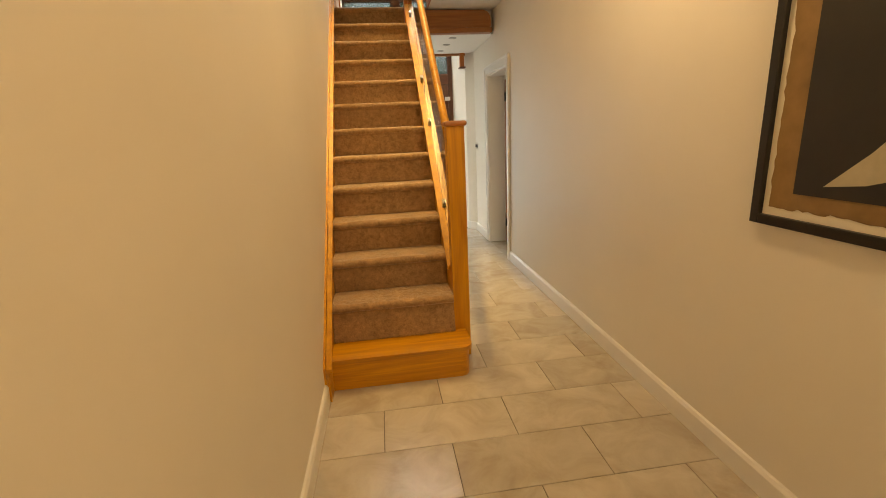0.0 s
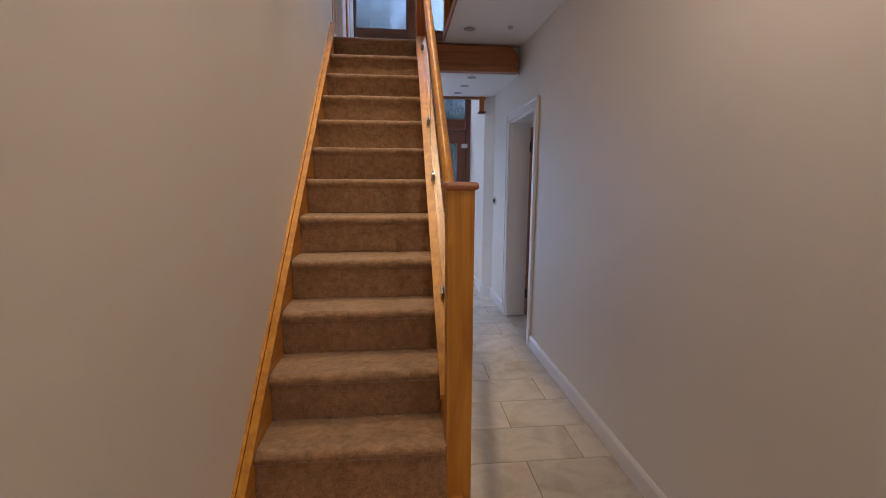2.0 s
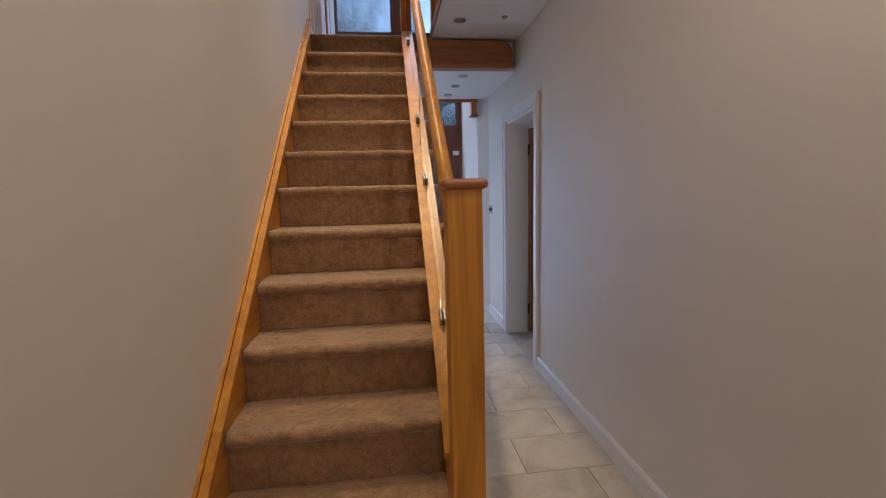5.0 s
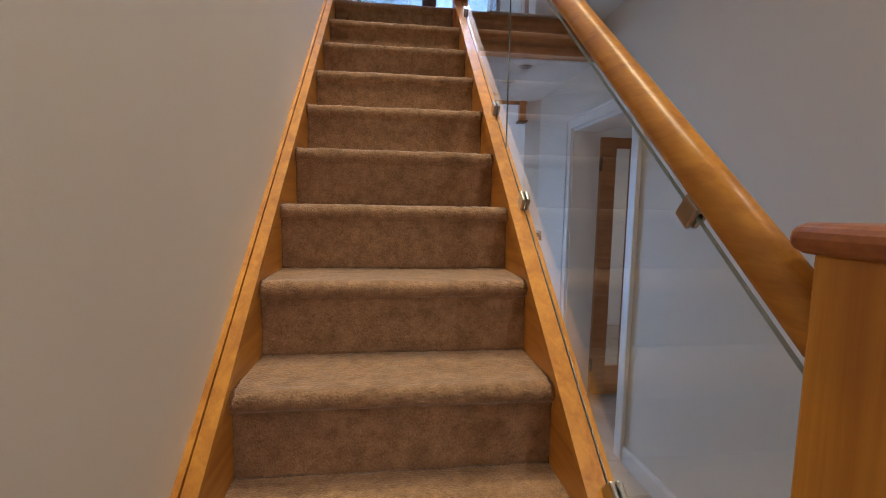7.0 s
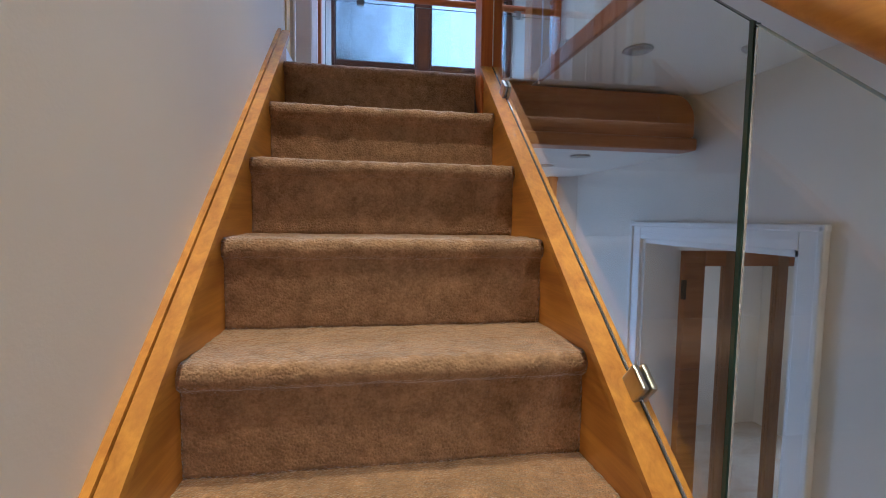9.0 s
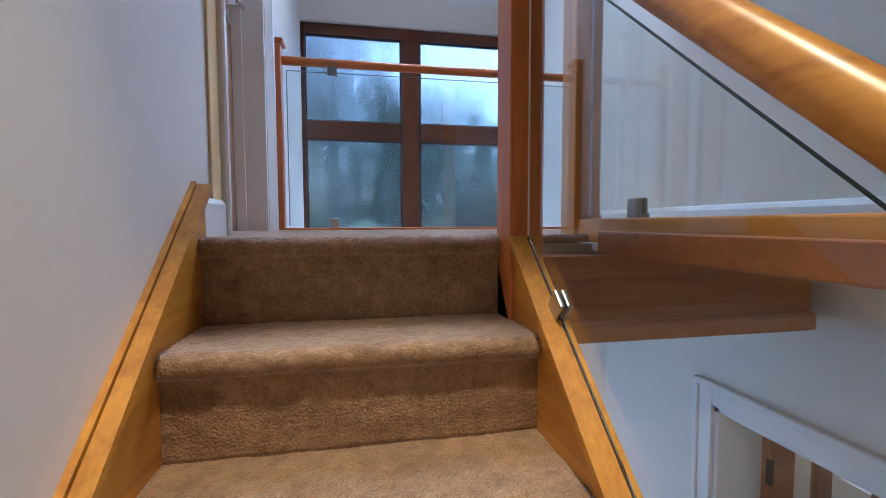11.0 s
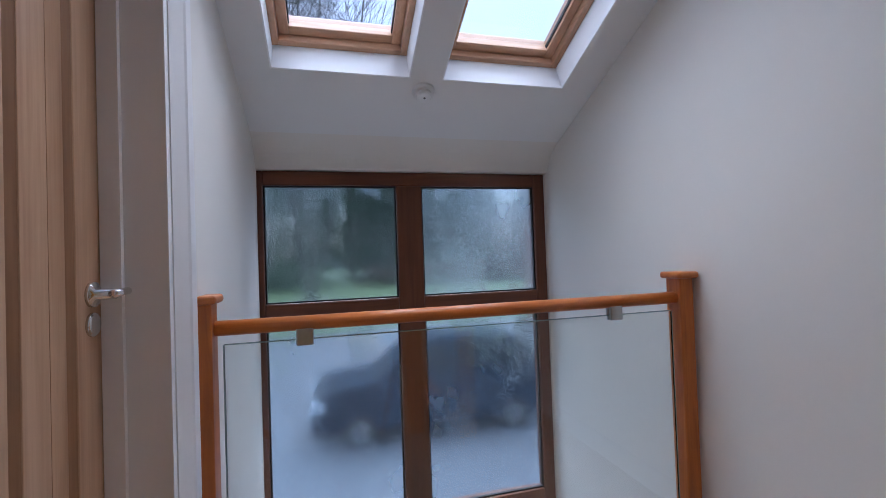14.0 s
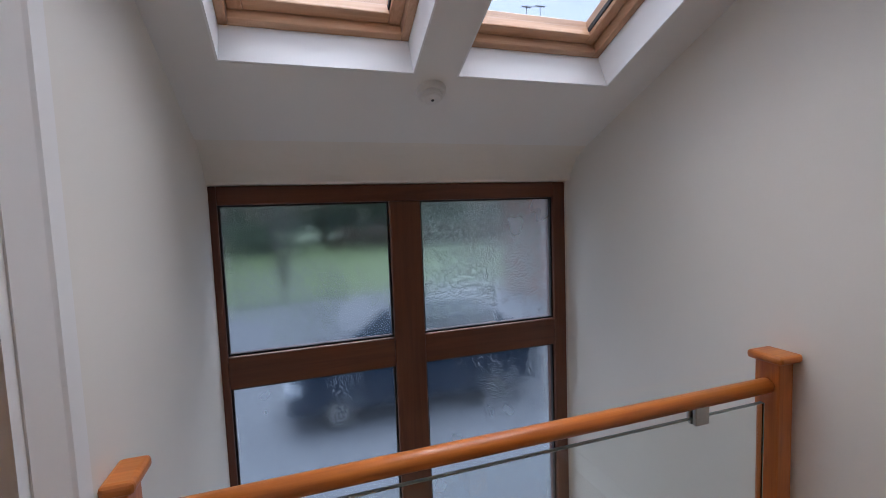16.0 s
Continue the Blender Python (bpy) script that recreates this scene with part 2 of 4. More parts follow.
def prism(profile, a0, a1, axis="x", steps=1, bevel=0.0):
    """A closed outline swept straight along an axis. x: outline in (y, z); y: in (x, z); z: in (x, y)."""
    bm = bmesh.new()
    at = {"x": lambda a, p: (a, p[0], p[1]), "y": lambda a, p: (p[0], a, p[1]), "z": lambda a, p: (p[0], p[1], a)}[axis]
    rings = [[bm.verts.new(at(a0 + (a1 - a0) * i / steps, p)) for p in profile] for i in range(steps + 1)]
    n = len(profile)
    for r, s in zip(rings, rings[1:]):
        for i in range(n):
            bm.faces.new((r[i], r[(i + 1) % n], s[(i + 1) % n], s[i]))
    bm.faces.new(rings[0][::-1])
    bm.faces.new(rings[-1])
    if bevel:
        bmesh.ops.bevel(bm, geom=[e for e in bm.edges if len(e.link_faces) == 2 and e.calc_face_angle(0) > 0.5],
                        offset=bevel, segments=2, affect="EDGES", profile=0.5)
    return bm


def tube(points, rx, rz=None, sides=16, taper=None):
    """A bar of oval section along a line of points."""
    bm = bmesh.new()
    rz = rz or rx
    pts = [Vector(p) for p in points]
    rings = []
    for i, p in enumerate(pts):
        d = (pts[min(i + 1, len(pts) - 1)] - pts[max(i - 1, 0)]).normalized()
        side = d.cross(Vector((0, 0, 1)))
        side = side.normalized() if side.length > 1e-4 else Vector((1, 0, 0))
        up = side.cross(d).normalized()
        k = taper[i] if taper else 1.0
        rings.append([bm.verts.new(p + side * (math.cos(a) * rx * k) + up * (math.sin(a) * rz * k))
                      for a in (2 * math.pi * j / sides for j in range(sides))])
    for r, s in zip(rings, rings[1:]):
        for j in range(sides):
            bm.faces.new((r[j], r[(j + 1) % sides], s[(j + 1) % sides], s[j]))
    bm.faces.new(rings[0][::-1])
    bm.faces.new(rings[-1])
    return bm


def disc(x, y, z, profile, sides=28, axis="z"):
    """A turned shape: (radius, height) pairs round an axis."""
    bm = bmesh.new()
    rings = []
    for r, h in profile:
        ring = []
        for j in range(sides):
            a = 2 * math.pi * j / sides
            u, w = math.cos(a) * max(r, 0.0004), math.sin(a) * max(r, 0.0004)
            ring.append(bm.verts.new({"z": (x + u, y + w, z + h), "x": (x + h, y + u, z + w), "y": (x + u, y + h, z + w)}[axis]))
        rings.append(ring)
    for r, s in zip(rings, rings[1:]):
        for j in range(sides):
            bm.faces.new((r[j], r[(j + 1) % sides], s[(j + 1) % sides], s[j]))
    bm.faces.new(rings[0][::-1])
    bm.faces.new(rings[-1])
    return bm


# ---- the plan ----
RISE, GO = 0.21, 0.24
LAND = 13 * RISE
SLOPE = RISE / GO
XR = 1.745            # hall wall beside the passage
XU = 1.648            # the same wall upstairs
FRONT = 5.17          # inner face of the glazed front
BACK = -3.4
HALL_CEIL = 2.69
LAND_CEIL = 2.45
LAND_EDGE = 2.87
VOID = 4.10
RAKE = 0.43
RAKE_Z = 4.30         # where the sloping ceiling meets the front wall
RIDGE_Y = 1.4


def rake(y):
    return RAKE_Z + RAKE * (FRONT - y)


# ---- structure ----
top_z = rake(RIDGE_Y)
back_z = top_z - RAKE * (RIDGE_Y - BACK)
DY0, DY1, DTOP = 3.21, 3.865, 4.575      # upstairs door opening
# left wall, its upstairs door opening cut through
wl = bmesh.new()
for prof in ([(BACK - 0.2, -0.1), (DY0, -0.1), (DY0, rake(DY0) + 0.1), (RIDGE_Y, top_z + 0.1), (BACK - 0.2, back_z)],
             [(DY0, -0.1), (DY1, -0.1), (DY1, LAND), (DY0, LAND)],
             [(DY0, DTOP), (DY1, DTOP), (DY1, rake(DY1) + 0.1), (DY0, rake(DY0) + 0.1)],
             [(DY1, -0.1), (FRONT + 0.2, -0.1), (FRONT + 0.2, rake(FRONT + 0.2) + 0.1), (DY1, rake(DY1) + 0.1)]):
    a = [wl.verts.new((-0.2, y, z)) for y, z in prof]
    b = [wl.verts.new((0.0, y, z)) for y, z in prof]
    for i in range(len(prof)):
        wl.faces.new((a[i], a[(i + 1) % len(prof)], b[(i + 1) % len(prof)], b[i]))
    wl.faces.new(a[::-1])
    wl.faces.new(b)
structure("wall_left", wl, WALL, "cream painted plaster wall beside the stairs", "wall")

RY0, RY1, RTOP = 2.355, 3.205, 2.06    # hall doorway
wr = bmesh.new()
add_box(wr, XR, XR + 0.2, BACK - 0.2, RY0, -0.1, HALL_CEIL + 0.02)
add_box(wr, XR, XR + 0.2, RY0, RY1, RTOP, HALL_CEIL + 0.02)
add_box(wr, XR, XR + 0.2, RY1, 3.97, -0.1, HALL_CEIL + 0.02)


def slab(bm, plan, z0, z1):
    """A plan outline raised from z0 to z1."""
    a, b = ([bm.verts.new((x, y, z)) for x, y in plan] for z in (z0, z1))
    for i in range(len(plan)):
        j = (i + 1) % len(plan)
        bm.faces.new((a[i], a[j], b[j], b[i]))
    bm.faces.new(a[::-1])
    bm.faces.new(b)


slab(wr, [(XR, 3.97), (XU, 4.12), (XU, FRONT + 0.2), (XR + 0.2, FRONT + 0.2), (XR + 0.2, 3.97)], -0.1, HALL_CEIL + 0.02)
structure("wall_right", wr, WALL, "cream painted plaster wall of the hall passage", "wall")
structure("wall_right_upper", prism([(BACK - 0.2, HALL_CEIL + 0.02), (FRONT + 0.2, HALL_CEIL + 0.02), (FRONT + 0.2, rake(FRONT + 0.2) + 0.1),
          (RIDGE_Y, top_z + 0.1), (BACK - 0.2, back_z)], XU, XU + 0.28), WALL, "cream painted upstairs wall under the sloping ceiling", "wall")
structure("wall_back", box(-0.2, XR + 0.2, BACK - 0.2, BACK, -0.1, 5.2), WALL, "cream painted wall at the hall's end", "wall")

# front wall: the strip over the glazing, with a plastered head
CR = 0.26
cy, dip = FRONT - 0.02, math.atan(RAKE)
ctr_y = cy - CR
ctr_z = rake(ctr_y) - CR / math.cos(dip)
cove = [(cy, 4.225), (FRONT + 0.2, 4.225), (FRONT + 0.2, rake(FRONT) + 0.12), (ctr_y, rake(ctr_y) + 0.12)]
for i in range(13):
    a = radians(90) - dip + (dip - radians(90)) * i / 12
    cove.append((ctr_y + CR * math.cos(a), max(4.226, ctr_z + CR * math.sin(a))))
structure("wall_front", prism(cove, -0.2, XU + 0.28), WALL, "cream plastered strip of wall curving into the ceiling over the glazed front", "wall")

# hall ceiling beside the stairs, and over the hall's near end
hc = bmesh.new()
add_box(hc, 1.016, XR, BACK, LAND_EDGE - 0.02, HALL_CEIL, HALL_CEIL + 0.018)
add_box(hc, 0.0, 1.016, BACK, -0.9, HALL_CEIL, HALL_CEIL + 0.018)
structure("ceiling_hall", hc, CEIL, "white painted plaster ceiling over the hall passage", "ceiling")
structure("ceiling_landing", box(0.88, XR, LAND_EDGE + 0.05, VOID - 0.03, LAND_CEIL, LAND_CEIL + 0.03), CEIL,
          "white painted lower ceiling beneath the landing", "ceiling")

# sloping ceiling with two skylight shafts through it
SKY = ((0.141, 0.725), (0.869, 1.475))
SY0, SY1 = 4.625, 3.46
THK = 0.30
cs = bmesh.new()


def raked(x0, x1, ya, yb, lo=0.0, hi=THK):
    ny, nz = RAKE / math.hypot(1, RAKE), 1 / math.hypot(1, RAKE)
    v = []
    for x in (x0, x1):
        for y in (ya, yb):
            for d in (lo, hi):
                v.append(cs.verts.new((x, y + ny * d, rake(y) + nz * d)))
    for f in ((0, 1, 3, 2), (4, 6, 7, 5), (0, 4, 5, 1), (2, 3, 7, 6), (0, 2, 6, 4), (1, 5, 7, 3)):
        cs.faces.new([v[i] for i in f])


raked(-0.2, XU + 0.28, FRONT + 0.15, SY0)
raked(-0.2, XU + 0.28, SY1, RIDGE_Y)
for a, b in ((-0.2, SKY[0][0]), (SKY[0][1], SKY[1][0]), (SKY[1][1], XU + 0.28)):
    raked(a, b, SY0, SY1)
structure("ceiling_sloping", cs, CEIL, "white sloping plaster ceiling with two skylight shafts", "ceiling")
structure("ceiling_rear", prism([(RIDGE_Y, top_z), (RIDGE_Y, top_z + 0.3), (BACK - 0.2, back_z + 0.1), (BACK - 0.2, back_z - 0.2)], -0.2, XU + 0.28),
          CEIL, "white sloping plaster ceiling behind the ridge", "ceiling")

# landing and upper floor
lf = bmesh.new()
add_box(lf, 0.0, XR, LAND_EDGE + 0.085, VOID - 0.03, LAND_CEIL + 0.03, LAND - 0.025)
add_box(lf, 1.016, XR, BACK, LAND_EDGE + 0.085, HALL_CEIL + 0.018, LAND - 0.025)
structure("floor_landing", lf, WALL_TRIM, "timber landing deck under its carpet", "floor")


def soft_sheet(x0, x1, y0, y1, z, step=0.03, lift=0.003, thick=0.024):
    bm = bmesh.new()
    nx, ny = max(2, round((x1 - x0) / step)), max(2, round((y1 - y0) / step))
    grid = []
    for i in range(nx + 1):
        col = []
        for j in range(ny + 1):
            x, y = x0 + (x1 - x0) * i / nx, y0 + (y1 - y0) * j / ny
            col.append(bm.verts.new((x, y, z + lift * (noise.noise((x * 9, y * 9, z * 3)) + 0.8 * noise.noise((x * 27, y * 27, 2))))))
        grid.append(col)
    for i in range(nx):
        for j in range(ny):
            bm.faces.new((grid[i][j], grid[i + 1][j], grid[i + 1][j + 1], grid[i][j + 1]))
    r = bmesh.ops.extrude_face_region(bm, geom=bm.faces[:])
    bmesh.ops.translate(bm, vec=(0, 0, -thick), verts=[v for v in r["geom"] if isinstance(v, bmesh.types.BMVert)])
    return bm


lc = soft_sheet(0.0, XU, LAND_EDGE + 0.055, VOID - 0.05, LAND, 0.012)
tagged(obj("landing_carpet", lc, CARPET, True), "beige twist-pile carpet covering the landing", "carpet", kind="structure")
tagged(obj("threshold_carpet", soft_sheet(-0.19, -0.0005, DY0 + 0.02, DY1 - 0.02, LAND + 0.003, 0.02, 0.002, 0.02), CARPET, True),
       "beige carpet running into the doorway", "carpet", kind="structure")
uc = soft_sheet(1.116, XU, 1.0, LAND_EDGE + 0.054, LAND, 0.03)
tagged(obj("upper_floor_carpet", uc, CARPET, True), "beige twist-pile carpet beside the stairwell", "carpet", kind="structure")

# skirting and door trim
def moulded(h, t):
    return [(0, 0), (t, 0), (t, h - 0.018), (t * 0.55, h - 0.004), (0.0, h)]


def skirting(name, x, side, y0, y1, z, h=0.11, t=0.018):
    prof = [(x + side * a, z + b) for a, b in moulded(h, t)]
    structure(name, prism(prof, y0, y1, "y"), WALL_TRIM, "white gloss painted skirting board", "skirting")


skirting("baseboard_left", 0.0, 1, BACK, -0.10, 0)
skirting("baseboard_right_1", XR, -1, BACK, RY0 - 0.085, 0)
skirting("baseboard_right_2", XR, -1, RY1 + 0.085, 3.97, 0)
sk = bmesh.new()
slab(sk, [(XR - 0.018, 3.97), (XU - 0.018, 4.12), (XU - 0.018, FRONT - 0.05), (XU, FRONT - 0.05), (XU, 4.12), (XR, 3.97)], 0, 0.11)
structure("baseboard_right_3", sk, WALL_TRIM, "white gloss painted skirting board", "skirting")
skirting("baseboard_upper_right", XU, -1, 1.0, VOID - 0.06, LAND, 0.095)
skirting("baseboard_upper_left", 0.0, 1, 2.945, DY0 - 0.048, LAND, 0.105)


def architrave(name, x, side, y0, y1, z0, z1, w=0.075, t=0.018):
    """Moulded casing round an opening in a wall that faces along x."""
    bm = bmesh.new()
    lo, hi = sorted((x, x + side * t))
    add_box(bm, lo, hi, y0 - w, y0, z0, z1 + w, 0.004)
    add_box(bm, lo, hi, y1, y1 + w, z0, z1 + w, 0.004)
    add_box(bm, lo, hi, y0, y1, z1, z1 + w, 0.004)
    lo, hi = sorted((x, x + side * (t + 0.008)))
    add_box(bm, lo, hi, y0 - w - 0.003, y0 - w + 0.022, z0, z1 + w - 0.003, 0.006)
    add_box(bm, lo, hi, y1 + w - 0.022, y1 + w + 0.003, z0, z1 + w - 0.003, 0.006)
    add_box(bm, lo, hi, y0 - w - 0.006, y1 + w + 0.006, z1 + w - 0.022, z1 + w + 0.003, 0.006)
    structure(name, bm, WALL_TRIM, "white painted moulded door casing", "door frame")


architrave("trim_hall_door", XR, -1, RY0, RY1, 0, RTOP, 0.085)
lc_ = bmesh.new()
W2 = 0.100
far = [(0.0, DY1), (0.006, DY1), (0.024, DY1 + 0.048), (0.028, DY1 + 0.054), (0.028, DY1 + W2 - 0.006), (0.022, DY1 + W2), (0.0, DY1 + W2)]
near = [(0.0, DY0 - 0.044), (0.020, DY0 - 0.044), (0.026, DY0 - 0.038), (0.024, DY0 - 0.010), (0.012, DY0), (0.0, DY0)]
slab(lc_, far, LAND, DTOP + W2)
slab(lc_, near, LAND, DTOP)
head = [(x, DTOP + (y - DY1)) for x, y in far]
h0, h1 = ([lc_.verts.new((x, y, z)) for x, z in head] for y in (DY0 - 0.044, DY1 + 0.001))
for i in range(len(head)):
    j = (i + 1) % len(head)
    lc_.faces.new((h0[i], h0[j], h1[j], h1[i]))
lc_.faces.new(h0[::-1])
lc_.faces.new(h1)
structure("trim_landing_door", lc_, WALL_TRIM, "white painted moulded door casing", "door frame")
jl = bmesh.new()
add_box(jl, XR - 0.003, XR + 0.2, RY1 - 0.022, RY1 + 0.002, 0, RTOP)
add_box(jl, XR - 0.003, XR + 0.2, RY0 - 0.002, RY0 + 0.022, 0, RTOP)
add_box(jl, XR - 0.003, XR + 0.2, RY0, RY1, RTOP - 0.022, RTOP + 0.002)
structure("trim_hall_lining", jl, WALL_TRIM, "white painted door lining of the hall doorway", "door frame")
jl = bmesh.new()
add_box(jl, -0.2, 0.003, DY1 - 0.022, DY1 + 0.002, LAND, DTOP)
add_box(jl, -0.2, 0.003, DY0 - 0.002, DY0 + 0.022, LAND, DTOP)
add_box(jl, -0.2, 0.003, DY0, DY1, DTOP - 0.022, DTOP + 0.002)
add_box(jl, -0.125, -0.085, DY1 - 0.036, DY1 - 0.02, LAND, DTOP - 0.02)
structure("trim_landing_lining", jl, WALL_TRIM, "white painted door lining of the landing doorway", "door frame")
structure("trim_warm_lit_strip", box(0.0, 0.008, DY0 - 0.128, DY0 - 0.0475, LAND + 0.1, DTOP + 0.1, 0.002), WARM_LIT_CREAM,
          "cream wall strip beside the door casing, coloured as warm-lit", "trim")


# ---- stairs ----
stairs = empty("staircase", "straight carpeted oak staircase between two varnished strings", "staircase")


FIRST = 0.192         # top of the oak bottom step


def carpet_step(n):
    """One carpeted tread and riser with a soft rolled nosing."""
    y, z = n * GO, (n + 1) * RISE
    back = y + GO + 0.03 if n < 12 else LAND_EDGE + 0.06
    foot = z - RISE if n > 1 else FIRST
    lean = 0.0 if n > 1 else 0.040
    prof = [(y + 0.020 - lean, foot), (y + 0.020, z - 0.052)]
    for i in range(9):
        a = radians(215 - i * 125 / 8)
        prof.append((y + 0.026 + 0.026 * math.cos(a), z - 0.026 + 0.026 * math.sin(a)))
    prof += [(back, z), (back, z - 0.03), (y + 0.045, z - 0.05), (y + 0.045, foot)]
    fine = []
    for i, (p, q) in enumerate(zip(prof, prof[1:] + prof[:1])):
        d = math.hypot(q[0] - p[0], q[1] - p[1])
        k = max(1, round(d / 0.009)) if i < len(prof) - 4 else 1
        fine += [(p[0] + (q[0] - p[0]) * j / k, p[1] + (q[1] - p[1]) * j / k) for j in range(k)]
    bm = prism(fine, 0.0305, 0.778, "x", 92)
    for v in bm.verts:
        q = v.co
        f = noise.noise(q * 43) * 0.0024 + noise.noise(q * 61 + Vector((9, 4, 2))) * 0.0018
        v.co += Vector((0, noise.noise(q * 15) * 0.003 - f * 0.8, noise.noise(q * 12 + Vector((5, 0, 0))) * 0.0025 + f))
    return bm


for n in range(1, 13):
    part("carpet_step", carpet_step(n), CARPET, stairs, "beige carpeted tread and riser", True)
core = [(0.05, 0.0)]
for n in range(0, 13):
    core += [(n * GO + 0.046, n * RISE), (n * GO + 0.046, (n + 1) * RISE - 0.05)]
core += [(LAND_EDGE + 0.05, 13 * RISE - 0.05), (LAND_EDGE + 0.05, LAND_CEIL)]
part("stair_core", prism([(0.285, 0.0)] + [p for p in core[3:]] + [(3.0, 0.0)], 0.04, 0.765), WALL_TRIM, stairs)


def bottom_step():
    """Solid oak first step with a quarter-round end and a rolled nosing."""
    def plan(front, right, rad):
        pts = [(0.0, 0.28), (0.0, front)]
        for i in range(9):
            a = radians(-90 + i * 90 / 8)
            pts.append((right - rad + rad * math.cos(a), front + rad + rad * math.sin(a)))
        return pts + [(right, 0.36)] + [(0.77, 0.36), (0.77, 0.28)]
    riser = prism(plan(0.010, 0.828, 0.06), 0.0, FIRST - 0.026, "z")
    tread = prism(plan(-0.003, 0.846, 0.07), FIRST - 0.026, FIRST, "z", 1, 0.009)
    return riser, tread


rz, td = bottom_step()
part("bottom_riser", rz, OAK_X, stairs, "varnished oak riser with a rounded end")
part("bottom_tread", td, OAK_X, stairs, "varnished oak bottom tread")


def string_board(x0, x1, y0, y1, up, down, plumb=True):
    prof = [(y0, max(0.0, RISE + SLOPE * y0 - down)), (y0, RISE + SLOPE * y0 + up), (y1, RISE + SLOPE * y1 + up), (y1, max(0.0, RISE + SLOPE * y1 - down))]
    if prof[0][1] == 0.0:
        yb = (down - RISE) / SLOPE
        prof.append((yb, 0.0))
    return prism(prof, x0, x1, "x", 1, 0.003)


part("wall_string", string_board(0.0145, 0.0300, -0.1, 2.945, 0.052, 0.24), OAK_Y, stairs, "varnished oak wall string")
part("string_cap", string_board(0.0150, 0.0455, -0.1, 2.945, 0.074, -0.053), OAK_Y, stairs, "varnished oak cap overhanging the wall string")
part("string_capping", string_board(0.0, 0.0125, -0.1, 2.945, 0.080, 0.2), OAK_Y, stairs, "varnished oak capping against the wall")
part("outer_string", string_board(0.7785, 0.826, 0.30, 2.81, 0.042, 0.30), OAK_Y, stairs, "varnished oak outer string")
part("string_cap", string_board(0.763, 0.830, 0.352, 2.808, 0.064, -0.043), OAK_Y, stairs, "varnished oak cap overhanging the outer string")
part("string_groove", string_board(0.808, 0.816, 0.36, 2.80, 0.0675, -0.0655), RUBBER, stairs, "dark glazing gasket")
spandrel = [(0.36, 0.0), (0.36, 0.20), (2.95, 0.20 + SLOPE * 2.59), (2.95, 0.0)]
part("spandrel", prism(spandrel, 0.79, 0.812), WALL_TRIM, stairs, "white painted panel beneath the stairs")

# stair balustrade
bal = empty("stair_balustrade", "oak and glass stair balustrade with steel clamps", "balustrade")
NX0, NX1, NY = 0.778, 0.880, 0.256
nb = part("newel_post", box(NX0, NX1, NY, NY + 0.094, 0.0, 1.437, 0.004), OAK_Z, bal, "square varnished oak newel post")


def newel_cap(x, y, z, half, h=0.03):
    bm = bmesh.new()
    add_box(bm, x - half, x + half, y - half, y + half, z, z + h, 0.0145, 4)
    return bm


part("newel_cap", newel_cap((NX0 + NX1) / 2, NY + 0.047, 1.435, 0.066), BEAM, nb, "rounded dark oak newel cap")
part("newel_post", box(0.767, 0.860, 2.812, 2.918, 2.35, 4.35, 0.004), RED_OAK_Z, bal, "tall square varnished oak newel post")
RAIL_UP = 0.838


def on_rail(y, up=RAIL_UP):
    return RISE + SLOPE * y + up


XG = 0.811
rail_pts = [(0.804, y, on_rail(y)) for y in (0.345, 0.6, 1.0, 1.6, 2.2, 2.818)]
part("handrail", tube(rail_pts, 0.025, 0.029, 20), OAK_Y, bal, "rounded varnished oak handrail", True)


def glass_panel(y0, y1, lo=0.075, hi=0.768):
    prof = [(y0, RISE + SLOPE * y0 + lo), (y1, RISE + SLOPE * y1 + lo), (y1, RISE + SLOPE * y1 + hi), (y0, RISE + SLOPE * y0 + hi)]
    return prism(prof, XG - 0.0035, XG + 0.0035)


for y0, y1 in ((0.365, 1.604), (1.614, 2.795)):
    g = part("glass_panel", glass_panel(y0, y1), GLASS, bal, "clear toughened glass panel")
    g.visible_shadow = False
    top = [(y0, RISE + SLOPE * y0 + 0.768), (y1, RISE + SLOPE * y1 + 0.768), (y1, RISE + SLOPE * y1 + 0.7695), (y0, RISE + SLOPE * y0 + 0.7695)]
    part("glass_edge", box(XG - 0.0035, XG + 0.0035, y0 - 0.003, y0 - 0.0003, RISE + SLOPE * y0 + 0.075, RISE + SLOPE * y0 + 0.768), GLASS_EDGE, g)
    part("glass_edge", prism(top, XG - 0.0035, XG + 0.0035), GLASS_PALE if y0 < 1 else GLASS_EDGE, g, "green polished glass edge")
part("glass_edge", box(XG - 0.0045, XG + 0.0045, 2.791, 2.798, RISE + SLOPE * 2.795 + 0.075, RISE + SLOPE * 2.795 + 0.768, 0.002), GLASS_LIT_END, bal, "cream strip coloured as the light in the glass end")
part("glass_edge", prism([(1.606, on_rail(1.609, 0.075)), (1.612, on_rail(1.609, 0.075)), (1.612, on_rail(1.609, 0.768)), (1.606, on_rail(1.609, 0.768))],
     XG - 0.005, XG + 0.005), GLASS_EDGE, bal, "dark green joint between glass panels")


